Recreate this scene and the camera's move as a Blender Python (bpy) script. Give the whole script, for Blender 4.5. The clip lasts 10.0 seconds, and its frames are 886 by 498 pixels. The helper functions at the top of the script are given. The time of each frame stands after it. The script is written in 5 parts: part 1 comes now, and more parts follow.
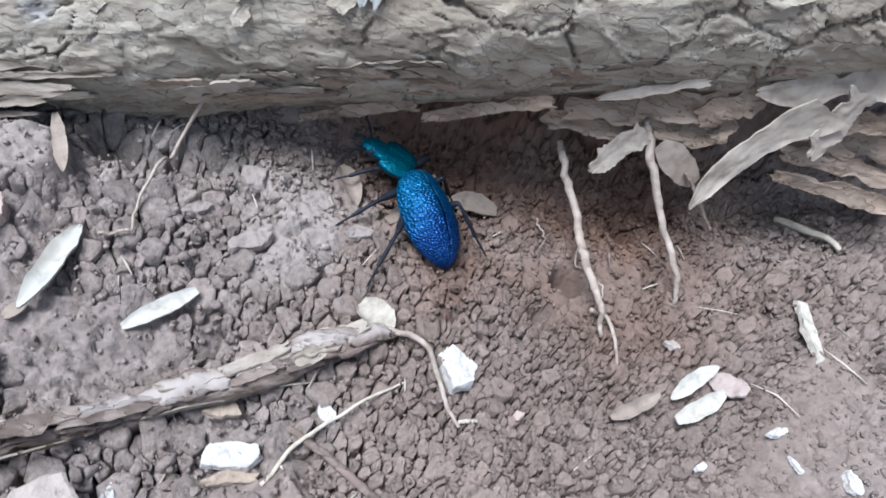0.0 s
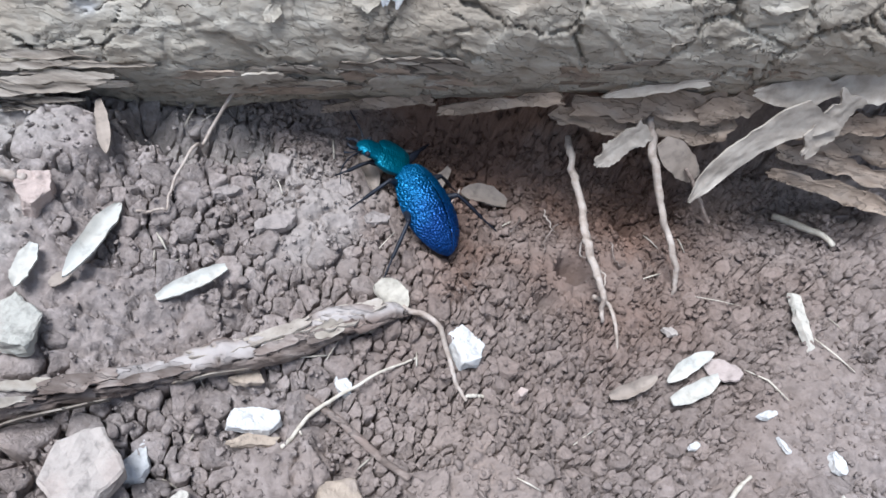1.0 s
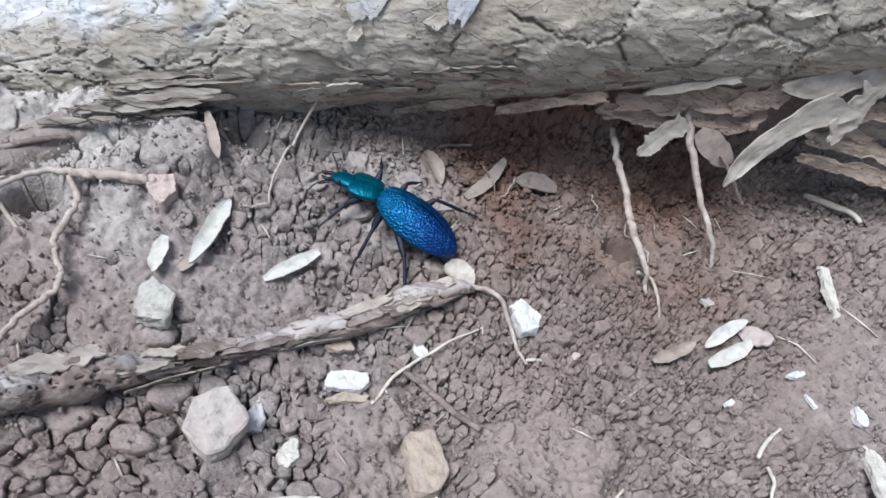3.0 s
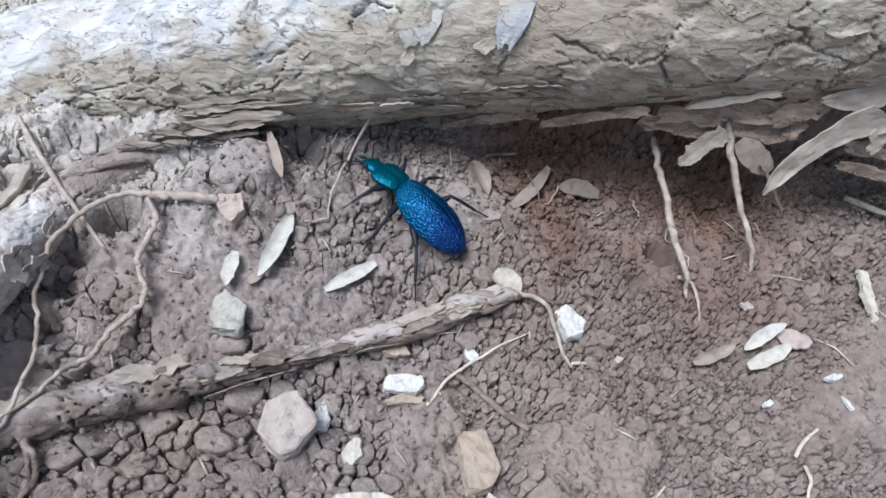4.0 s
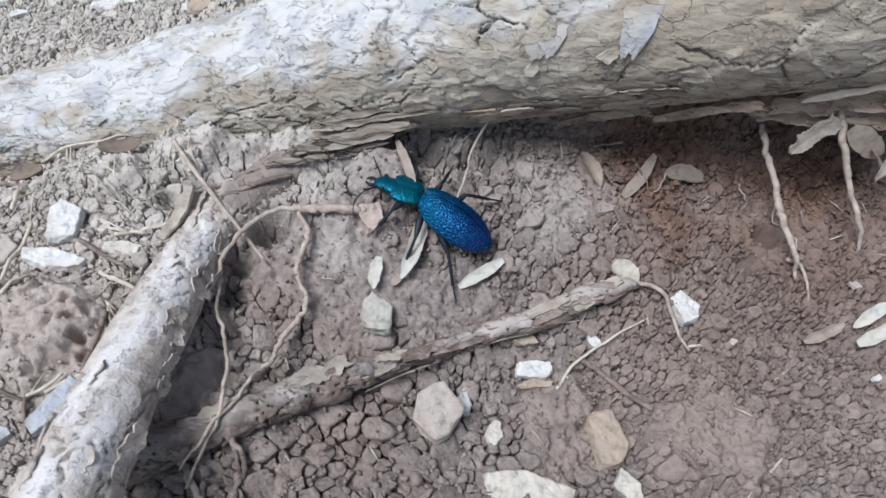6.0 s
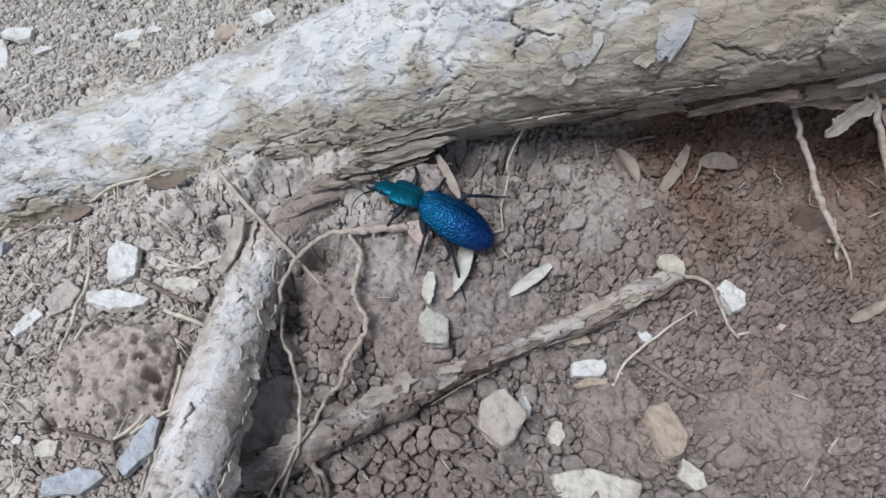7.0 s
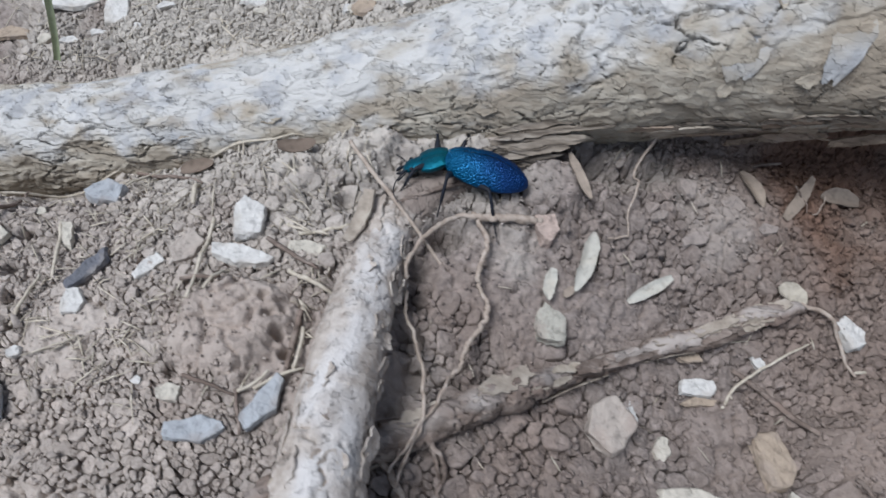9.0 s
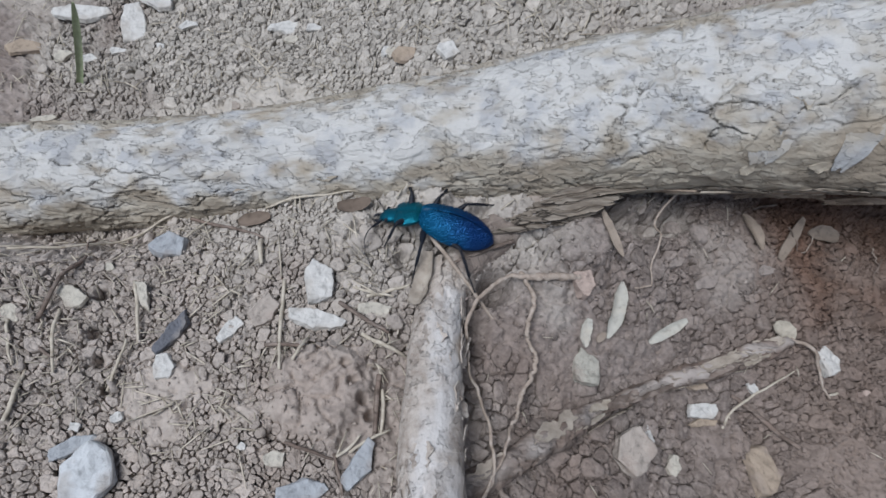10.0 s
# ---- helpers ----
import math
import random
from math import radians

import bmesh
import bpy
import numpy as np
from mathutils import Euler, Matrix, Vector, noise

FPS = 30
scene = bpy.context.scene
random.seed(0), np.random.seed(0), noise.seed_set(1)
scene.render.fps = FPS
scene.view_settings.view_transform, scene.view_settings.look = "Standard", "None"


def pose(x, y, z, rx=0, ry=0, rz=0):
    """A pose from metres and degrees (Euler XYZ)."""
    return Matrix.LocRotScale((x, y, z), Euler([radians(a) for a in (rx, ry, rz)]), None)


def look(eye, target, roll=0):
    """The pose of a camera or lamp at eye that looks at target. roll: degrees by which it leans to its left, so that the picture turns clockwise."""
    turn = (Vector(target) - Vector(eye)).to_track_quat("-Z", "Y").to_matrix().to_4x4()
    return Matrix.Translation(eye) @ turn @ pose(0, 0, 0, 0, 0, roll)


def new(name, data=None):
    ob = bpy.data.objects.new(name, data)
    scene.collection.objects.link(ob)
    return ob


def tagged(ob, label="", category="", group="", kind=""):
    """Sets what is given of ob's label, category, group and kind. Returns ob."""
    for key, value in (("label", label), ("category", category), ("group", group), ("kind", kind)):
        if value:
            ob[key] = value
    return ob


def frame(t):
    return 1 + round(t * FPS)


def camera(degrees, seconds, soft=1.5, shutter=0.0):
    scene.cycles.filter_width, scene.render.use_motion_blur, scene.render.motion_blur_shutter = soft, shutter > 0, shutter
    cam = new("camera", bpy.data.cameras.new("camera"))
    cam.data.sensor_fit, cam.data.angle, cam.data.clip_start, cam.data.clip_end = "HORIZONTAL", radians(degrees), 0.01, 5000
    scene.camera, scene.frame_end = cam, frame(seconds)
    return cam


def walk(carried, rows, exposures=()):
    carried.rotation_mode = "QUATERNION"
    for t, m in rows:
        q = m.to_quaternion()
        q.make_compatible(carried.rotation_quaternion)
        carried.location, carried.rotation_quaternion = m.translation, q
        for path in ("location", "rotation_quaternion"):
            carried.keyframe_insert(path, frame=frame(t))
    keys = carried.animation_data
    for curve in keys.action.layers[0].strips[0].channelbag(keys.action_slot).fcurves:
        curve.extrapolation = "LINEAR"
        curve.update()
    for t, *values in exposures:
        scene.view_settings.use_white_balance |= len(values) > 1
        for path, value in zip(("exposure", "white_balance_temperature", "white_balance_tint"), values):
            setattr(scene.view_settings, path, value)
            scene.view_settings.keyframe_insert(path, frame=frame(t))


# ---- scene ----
cam = camera(66.5, 10.0, shutter=0.35)
METRES, EYE, TILT, LEAN, TURN = 0.27, 0.145, -49.0, -15.0, 0.0
ROWS = [
    (0.0, 0.0, 0.0, 0.0, 0.0, 0.0, -0.0),
    (0.5, -0.0075, -0.0066, -0.0303, 0.48, -0.03, -0.94),
    (1.0, -0.0016, -0.0446, -0.0193, 0.85, 0.28, -1.27),
    (1.5, 0.0028, -0.0716, -0.0293, 1.47, 0.62, -1.44),
    (2.0, -0.0038, -0.0827, -0.0439, 2.22, 0.07, -1.11),
    (2.5, -0.0137, -0.1233, -0.0368, 3.12, -1.16, -0.5),
    (4.0, -0.0402, -0.198, 0.0318, 7.06, -3.64, 0.53),
    (4.5, -0.0436, -0.2273, 0.0522, 8.7, -6.29, 0.87),
    (5.0, -0.0722, -0.2351, 0.058, 9.52, -6.75, 1.17),
    (5.5, -0.1044, -0.2556, 0.0854, 10.36, -7.55, 1.49),
    (7.0, -0.1868, -0.2916, 0.1777, 10.1, -10.96, 7.62),
    (7.5, -0.2059, -0.308, 0.1824, 11.51, -10.47, 6.9),
    (8.0, -0.2222, -0.3331, 0.164, 12.68, -10.16, 5.36),
    (8.5, -0.242, -0.3367, 0.1521, 13.28, -9.35, 2.81),
    (9.0, -0.3402, -0.3162, 0.1504, 12.16, -9.33, 0.48),
    (9.5, -0.4446, -0.3433, 0.2943, 9.94, -13.79, 0.35),
    (10.0, -0.489, -0.3843, 0.3882, 7.05, -17.89, -0.4),
]
walk(cam, [(t, pose(0, 0, EYE, TILT, LEAN, TURN) @ pose(METRES * x, METRES * y, METRES * z, 90 + pitch, roll, yaw)) for t, x, y, z, yaw, pitch, roll in ROWS], [(0.0, 1.16, 5660, 10), (2.0, 1.10, 5680, 10), (5.0, 0.79, 5800, 10), (7.0, 0.50, 5940, 10), (7.5, 0.38, 5940, 10), (9.0, 0.33, 5940, 10), (10.0, 0.08, 5960, 10)])

# ---- light ----
world = bpy.data.worlds.new("sky")
scene.world = world
world.use_nodes = True
wn, wl = world.node_tree.nodes, world.node_tree.links
sky = wn.new("ShaderNodeTexSky")
sky.sky_type, sky.sun_disc = "NISHITA", False
sky.sun_elevation, sky.sun_rotation = radians(62), radians(-115)
pale = wn.new("ShaderNodeHueSaturation")
pale.inputs["Saturation"].default_value = 0.55
wl.new(sky.outputs[0], pale.inputs["Color"])
wl.new(pale.outputs[0], wn["Background"].inputs["Color"])
wn["Background"].inputs["Strength"].default_value = 0.075
sun = new("sun", bpy.data.lights.new("sun", "SUN"))
sun.data.energy, sun.data.angle, sun.data.color = 2.8, radians(28), (1.0, 0.98, 0.96)
sun.matrix_world = look((-0.66, -0.26, 1.5), (0, 0, 0))


# ---- materials ----
def material(name, stops, scale=200.0, detail=8.0, rough=0.9, bump=0.3, bump_scale=900.0, bump_size=0.0004, metal=0.0,
             patch=None, patch_scale=30.0, patch_range=(0.5, 0.65), island=0.0, coord="Object", stretch=(1, 1, 1), spec=0.3, subsurface=0.0, pale_top=None, zones=(), cracks=(), each=False, flakes=()):
    """Grain colour from a noise ramp, larger patches of another colour, tone per piece, and fine relief."""
    m = bpy.data.materials.new(name)
    m.use_nodes = True
    n, l = m.node_tree.nodes, m.node_tree.links
    b = n["Principled BSDF"]
    tc = n.new("ShaderNodeTexCoord")
    mp = n.new("ShaderNodeMapping")
    mp.inputs["Scale"].default_value = stretch
    l.new(tc.outputs[coord], mp.inputs["Vector"])
    t = n.new("ShaderNodeTexNoise")
    t.inputs["Scale"].default_value, t.inputs["Detail"].default_value, t.inputs["Roughness"].default_value = scale, detail, 0.62
    l.new(mp.outputs[0], t.inputs["Vector"])
    ramp = n.new("ShaderNodeValToRGB")
    e = ramp.color_ramp.elements
    while len(e) < len(stops):
        e.new(0.5)
    for k, (at, c) in enumerate(stops):
        e[k].position, e[k].color = at, (*c, 1)
    l.new(t.outputs["Fac"], ramp.inputs["Fac"])
    out = ramp.outputs[0]
    if patch:
        p = n.new("ShaderNodeTexNoise")
        p.inputs["Scale"].default_value, p.inputs["Detail"].default_value = patch_scale, 6
        l.new(tc.outputs[coord], p.inputs["Vector"])
        r = n.new("ShaderNodeMapRange")
        r.inputs["From Min"].default_value, r.inputs["From Max"].default_value = patch_range
        l.new(p.outputs["Fac"], r.inputs["Value"])
        mix = n.new("ShaderNodeMix")
        mix.data_type = "RGBA"
        l.new(r.outputs[0], mix.inputs["Factor"])
        l.new(out, mix.inputs["A"])
        mul = n.new("ShaderNodeMix")
        mul.data_type, mul.blend_type = "RGBA", "MULTIPLY"
        mul.inputs["Factor"].default_value = 0.6
        mul.inputs["A"].default_value = (*patch, 1)
        soft = n.new("ShaderNodeMapRange")
        soft.inputs["To Min"].default_value, soft.inputs["To Max"].default_value = 0.55, 1.45
        l.new(t.outputs["Fac"], soft.inputs["Value"])
        l.new(soft.outputs[0], mul.inputs["B"])
        l.new(mul.outputs["Result"], mix.inputs["B"])
        out = mix.outputs["Result"]
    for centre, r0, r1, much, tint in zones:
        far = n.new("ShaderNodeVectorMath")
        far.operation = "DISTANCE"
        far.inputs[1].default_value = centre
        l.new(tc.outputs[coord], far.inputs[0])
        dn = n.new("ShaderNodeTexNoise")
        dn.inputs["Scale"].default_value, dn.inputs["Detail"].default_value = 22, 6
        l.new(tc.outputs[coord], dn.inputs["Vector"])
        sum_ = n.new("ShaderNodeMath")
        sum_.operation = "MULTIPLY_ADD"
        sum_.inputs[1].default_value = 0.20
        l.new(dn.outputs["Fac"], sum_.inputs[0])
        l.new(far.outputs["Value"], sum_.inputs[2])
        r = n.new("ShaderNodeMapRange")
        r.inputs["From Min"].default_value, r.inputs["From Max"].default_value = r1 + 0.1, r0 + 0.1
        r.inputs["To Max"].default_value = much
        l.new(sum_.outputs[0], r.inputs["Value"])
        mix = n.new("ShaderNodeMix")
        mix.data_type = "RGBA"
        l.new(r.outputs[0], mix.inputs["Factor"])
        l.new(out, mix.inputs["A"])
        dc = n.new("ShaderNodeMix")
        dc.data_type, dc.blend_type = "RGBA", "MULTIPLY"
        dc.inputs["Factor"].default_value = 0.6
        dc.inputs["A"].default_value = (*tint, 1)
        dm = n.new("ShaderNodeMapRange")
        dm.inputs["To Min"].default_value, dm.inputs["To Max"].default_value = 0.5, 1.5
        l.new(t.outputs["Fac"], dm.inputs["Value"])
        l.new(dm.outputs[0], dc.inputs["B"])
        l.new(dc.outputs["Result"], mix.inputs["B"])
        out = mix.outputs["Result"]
    if pale_top:
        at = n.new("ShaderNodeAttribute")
        at.attribute_name = "pale_top"
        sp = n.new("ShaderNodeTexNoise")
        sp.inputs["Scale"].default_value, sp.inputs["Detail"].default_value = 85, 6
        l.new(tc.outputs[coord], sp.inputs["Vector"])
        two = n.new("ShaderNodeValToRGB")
        for k, (q, c) in enumerate(((0.38, pale_top[1]), (0.50, pale_top[0]))):
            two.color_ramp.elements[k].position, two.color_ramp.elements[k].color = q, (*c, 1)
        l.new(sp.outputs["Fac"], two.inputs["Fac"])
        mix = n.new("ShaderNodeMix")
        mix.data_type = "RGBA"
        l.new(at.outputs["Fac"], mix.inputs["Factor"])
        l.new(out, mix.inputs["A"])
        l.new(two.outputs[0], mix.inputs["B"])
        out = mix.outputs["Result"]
    if island:
        g = n.new("ShaderNodeObjectInfo" if each else "ShaderNodeNewGeometry")
        hs = n.new("ShaderNodeHueSaturation")
        r = n.new("ShaderNodeMapRange")
        r.inputs["To Min"].default_value, r.inputs["To Max"].default_value = 1 - island, 1 + island
        l.new(g.outputs["Random" if each else "Random Per Island"], r.inputs["Value"])
        l.new(r.outputs[0], hs.inputs["Value"])
        l.new(out, hs.inputs["Color"])
        out = hs.outputs[0]
    depth = None
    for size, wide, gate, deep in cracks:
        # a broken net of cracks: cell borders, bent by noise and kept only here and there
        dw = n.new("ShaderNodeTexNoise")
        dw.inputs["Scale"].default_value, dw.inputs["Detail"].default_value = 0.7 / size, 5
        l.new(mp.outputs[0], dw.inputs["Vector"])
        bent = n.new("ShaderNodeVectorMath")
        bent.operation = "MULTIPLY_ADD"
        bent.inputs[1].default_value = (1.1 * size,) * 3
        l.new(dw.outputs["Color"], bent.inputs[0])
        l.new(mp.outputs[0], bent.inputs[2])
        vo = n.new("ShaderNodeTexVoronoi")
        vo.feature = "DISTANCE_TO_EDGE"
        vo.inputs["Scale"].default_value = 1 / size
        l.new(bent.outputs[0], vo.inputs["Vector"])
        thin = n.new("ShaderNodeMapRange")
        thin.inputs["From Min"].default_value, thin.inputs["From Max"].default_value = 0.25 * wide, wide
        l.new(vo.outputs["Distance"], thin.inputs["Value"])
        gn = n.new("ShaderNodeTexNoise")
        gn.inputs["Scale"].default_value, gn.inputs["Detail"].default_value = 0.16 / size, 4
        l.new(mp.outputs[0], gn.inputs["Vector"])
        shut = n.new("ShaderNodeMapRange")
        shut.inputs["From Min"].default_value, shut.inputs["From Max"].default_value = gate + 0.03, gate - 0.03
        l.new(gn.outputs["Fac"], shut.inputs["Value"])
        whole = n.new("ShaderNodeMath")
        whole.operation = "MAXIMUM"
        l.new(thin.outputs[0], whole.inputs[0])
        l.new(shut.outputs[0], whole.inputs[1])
        # the shade inside the cracks, put into the colour
        crack_shade = n.new("ShaderNodeMapRange")
        crack_shade.inputs["To Min"].default_value = deep
        l.new(whole.outputs[0], crack_shade.inputs["Value"])
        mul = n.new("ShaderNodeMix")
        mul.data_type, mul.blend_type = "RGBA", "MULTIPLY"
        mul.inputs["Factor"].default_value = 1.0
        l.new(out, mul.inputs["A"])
        l.new(crack_shade.outputs[0], mul.inputs["B"])
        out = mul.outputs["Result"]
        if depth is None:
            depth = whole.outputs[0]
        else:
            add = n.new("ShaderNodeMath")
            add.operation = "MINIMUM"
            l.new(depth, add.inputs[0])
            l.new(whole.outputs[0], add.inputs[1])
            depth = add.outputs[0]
    scarps = []
    for size, at, rise_, keep in flakes:
        # thin layers that have flaked off along ragged edges, their fresh floor a little darker
        fn = n.new("ShaderNodeTexNoise")
        fn.inputs["Scale"].default_value, fn.inputs["Detail"].default_value, fn.inputs["Roughness"].default_value = size, 6, 0.58
        fn.inputs["Distortion"].default_value = 0.4
        l.new(mp.outputs[0], fn.inputs["Vector"])
        st = n.new("ShaderNodeMapRange")
        st.inputs["From Min"].default_value, st.inputs["From Max"].default_value = at - 0.006, at + 0.006
        l.new(fn.outputs["Fac"], st.inputs["Value"])
        tone = n.new("ShaderNodeMapRange")
        tone.inputs["To Min"].default_value = keep
        l.new(st.outputs[0], tone.inputs["Value"])
        mul = n.new("ShaderNodeMix")
        mul.data_type, mul.blend_type = "RGBA", "MULTIPLY"
        mul.inputs["Factor"].default_value = 1.0
        l.new(out, mul.inputs["A"])
        l.new(tone.outputs[0], mul.inputs["B"])
        out = mul.outputs["Result"]
        scarps.append((st.outputs[0], rise_))
    l.new(out, b.inputs["Base Color"])
    b.inputs["Roughness"].default_value, b.inputs["Metallic"].default_value = rough, metal
    b.inputs["Specular IOR Level"].default_value = spec
    if subsurface:
        b.inputs["Subsurface Weight"].default_value = subsurface
        b.inputs["Subsurface Scale"].default_value = 0.001
    if bump:
        t2 = n.new("ShaderNodeTexNoise")
        t2.inputs["Scale"].default_value, t2.inputs["Detail"].default_value, t2.inputs["Roughness"].default_value = bump_scale, 6, 0.65
        l.new(mp.outputs[0], t2.inputs["Vector"])
        bp = n.new("ShaderNodeBump")
        bp.inputs["Strength"].default_value, bp.inputs["Distance"].default_value = bump, bump_size
        l.new(t2.outputs["Fac"], bp.inputs["Height"])
        out = bp.outputs[0]
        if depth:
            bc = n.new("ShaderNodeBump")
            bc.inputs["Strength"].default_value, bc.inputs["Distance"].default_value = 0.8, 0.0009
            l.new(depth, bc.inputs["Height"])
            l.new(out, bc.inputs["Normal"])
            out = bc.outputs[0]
        for height, rise_ in scarps:
            bc = n.new("ShaderNodeBump")
            bc.inputs["Strength"].default_value, bc.inputs["Distance"].default_value = 0.9, rise_
            l.new(height, bc.inputs["Height"])
            l.new(out, bc.inputs["Normal"])
            out = bc.outputs[0]
        l.new(out, b.inputs["Normal"])
    return m


# Zones in the bank below the root colour in red clay and shade.
SOIL = material("soil", [(0.25, (0.125, 0.104, 0.092)), (0.5, (0.245, 0.208, 0.186)), (0.75, (0.37, 0.322, 0.294))], scale=260, bump=0.8,
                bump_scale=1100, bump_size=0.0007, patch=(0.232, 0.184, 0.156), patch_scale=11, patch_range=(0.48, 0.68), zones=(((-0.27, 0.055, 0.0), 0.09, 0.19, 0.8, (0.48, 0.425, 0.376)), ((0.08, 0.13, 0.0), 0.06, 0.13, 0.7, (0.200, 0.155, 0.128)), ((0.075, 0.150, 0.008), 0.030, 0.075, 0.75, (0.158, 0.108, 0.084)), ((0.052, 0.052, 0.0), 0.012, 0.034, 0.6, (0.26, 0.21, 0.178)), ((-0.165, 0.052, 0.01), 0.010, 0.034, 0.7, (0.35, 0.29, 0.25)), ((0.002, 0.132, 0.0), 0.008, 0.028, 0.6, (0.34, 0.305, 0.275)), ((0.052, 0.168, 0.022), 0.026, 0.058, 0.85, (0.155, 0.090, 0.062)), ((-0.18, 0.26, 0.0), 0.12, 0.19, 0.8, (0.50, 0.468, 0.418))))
CRUMB = material("soil crumbs", [(0.3, (0.155, 0.129, 0.114)), (0.5, (0.252, 0.214, 0.191)), (0.72, (0.36, 0.314, 0.287))], scale=420, bump=0.9,
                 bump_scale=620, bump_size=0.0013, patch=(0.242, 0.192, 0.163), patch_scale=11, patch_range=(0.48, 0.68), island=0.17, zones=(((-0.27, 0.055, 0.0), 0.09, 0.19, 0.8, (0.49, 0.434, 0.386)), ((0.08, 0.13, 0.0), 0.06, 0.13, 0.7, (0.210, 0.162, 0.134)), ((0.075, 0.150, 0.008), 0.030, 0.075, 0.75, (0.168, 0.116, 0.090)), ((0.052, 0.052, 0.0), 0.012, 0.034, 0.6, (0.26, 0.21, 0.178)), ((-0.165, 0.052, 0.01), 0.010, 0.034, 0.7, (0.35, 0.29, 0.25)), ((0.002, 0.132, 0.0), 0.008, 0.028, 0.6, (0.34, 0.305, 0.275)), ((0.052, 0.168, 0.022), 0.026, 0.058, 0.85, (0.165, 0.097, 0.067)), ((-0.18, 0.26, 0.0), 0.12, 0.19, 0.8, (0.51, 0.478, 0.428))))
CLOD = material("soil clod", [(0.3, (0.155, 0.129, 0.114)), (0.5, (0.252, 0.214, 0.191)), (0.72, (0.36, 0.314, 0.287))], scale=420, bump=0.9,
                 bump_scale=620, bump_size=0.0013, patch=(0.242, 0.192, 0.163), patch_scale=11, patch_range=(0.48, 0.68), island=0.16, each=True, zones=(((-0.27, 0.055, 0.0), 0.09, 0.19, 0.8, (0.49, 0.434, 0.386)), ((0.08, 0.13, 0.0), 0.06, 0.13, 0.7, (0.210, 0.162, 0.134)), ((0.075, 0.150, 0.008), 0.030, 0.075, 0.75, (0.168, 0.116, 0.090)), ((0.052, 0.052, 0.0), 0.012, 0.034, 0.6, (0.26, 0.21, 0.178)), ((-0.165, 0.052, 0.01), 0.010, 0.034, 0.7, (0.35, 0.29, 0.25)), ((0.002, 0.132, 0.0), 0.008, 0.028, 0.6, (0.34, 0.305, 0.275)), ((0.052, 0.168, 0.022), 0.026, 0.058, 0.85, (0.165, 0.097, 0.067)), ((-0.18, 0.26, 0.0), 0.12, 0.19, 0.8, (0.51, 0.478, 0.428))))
BARK = material("bark", [(0.28, (0.225, 0.187, 0.140)), (0.44, (0.350, 0.308, 0.245)), (0.6, (0.418, 0.378, 0.310)), (0.78, (0.49, 0.452, 0.378))], scale=170,
                bump=0.95, bump_scale=480, bump_size=0.0009, patch=(0.34, 0.29, 0.225), patch_scale=30, patch_range=(0.50, 0.66), stretch=(0.5, 1, 1),
                flakes=((85, 0.46, 0.0007, 0.90), (85, 0.60, 0.0006, 0.95), (200, 0.41, 0.0005, 0.87)), pale_top=((0.565, 0.562, 0.545), (0.44, 0.45, 0.465)))
BARK_PALE = material("weathered bark", [(0.28, (0.25, 0.205, 0.17)), (0.45, (0.39, 0.34, 0.295)), (0.6, (0.49, 0.44, 0.39)), (0.8, (0.56, 0.52, 0.47))], scale=240,
                     bump=0.9, bump_scale=520, bump_size=0.0008, zones=(((-0.112, 0.120, 0.004), 0.012, 0.026, 0.85, (0.20, 0.162, 0.138)),), flakes=((120, 0.44, 0.0007, 0.88), (260, 0.38, 0.0005, 0.84)), pale_top=((0.61, 0.59, 0.57), (0.48, 0.45, 0.425)))
BARK_SCALE = material("bark scale", [(0.28, (0.20, 0.168, 0.13)), (0.5, (0.345, 0.30, 0.243)), (0.75, (0.45, 0.408, 0.345))], scale=190, bump=0.5, bump_scale=900, bump_size=0.0004)
FLAKE = material("bark flake", [(0.3, (0.18, 0.132, 0.096)), (0.5, (0.285, 0.22, 0.165)), (0.75, (0.39, 0.32, 0.255))], scale=220, bump=0.5, bump_scale=900,
                 bump_size=0.0004, stretch=(0.35, 1, 1), flakes=((160, 0.47, 0.0006, 0.78), (380, 0.45, 0.0004, 0.80)))
FLAKE_PALE = material("pale bark flake", [(0.3, (0.22, 0.186, 0.15)), (0.5, (0.335, 0.292, 0.242)), (0.75, (0.44, 0.395, 0.335))], scale=160, bump=0.4,
                      bump_scale=800, bump_size=0.0003)
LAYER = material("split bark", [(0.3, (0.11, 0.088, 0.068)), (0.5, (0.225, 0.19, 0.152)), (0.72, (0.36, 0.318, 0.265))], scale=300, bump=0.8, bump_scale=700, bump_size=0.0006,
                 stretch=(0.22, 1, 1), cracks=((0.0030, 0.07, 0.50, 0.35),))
PEEL = material("bark peel", [(0.3, (0.30, 0.305, 0.312)), (0.5, (0.39, 0.394, 0.395)), (0.75, (0.46, 0.458, 0.45))], scale=180, bump=0.8, bump_scale=520, bump_size=0.0007, stretch=(0.5, 1, 1),
                patch=(0.40, 0.365, 0.31), patch_scale=55, patch_range=(0.42, 0.60), flakes=((150, 0.46, 0.0006, 0.86),))
ROOT = material("dry root", [(0.28, (0.095, 0.070, 0.056)), (0.5, (0.20, 0.157, 0.130)), (0.75, (0.35, 0.30, 0.26))], scale=260, bump=0.7, bump_scale=700,
                bump_size=0.0006, patch=(0.22, 0.165, 0.135), patch_scale=60, patch_range=(0.5, 0.65), stretch=(0.4, 1, 1), flakes=((240, 0.47, 0.0005, 0.75),), pale_top=((0.39, 0.352, 0.322), (0.28, 0.245, 0.22)))
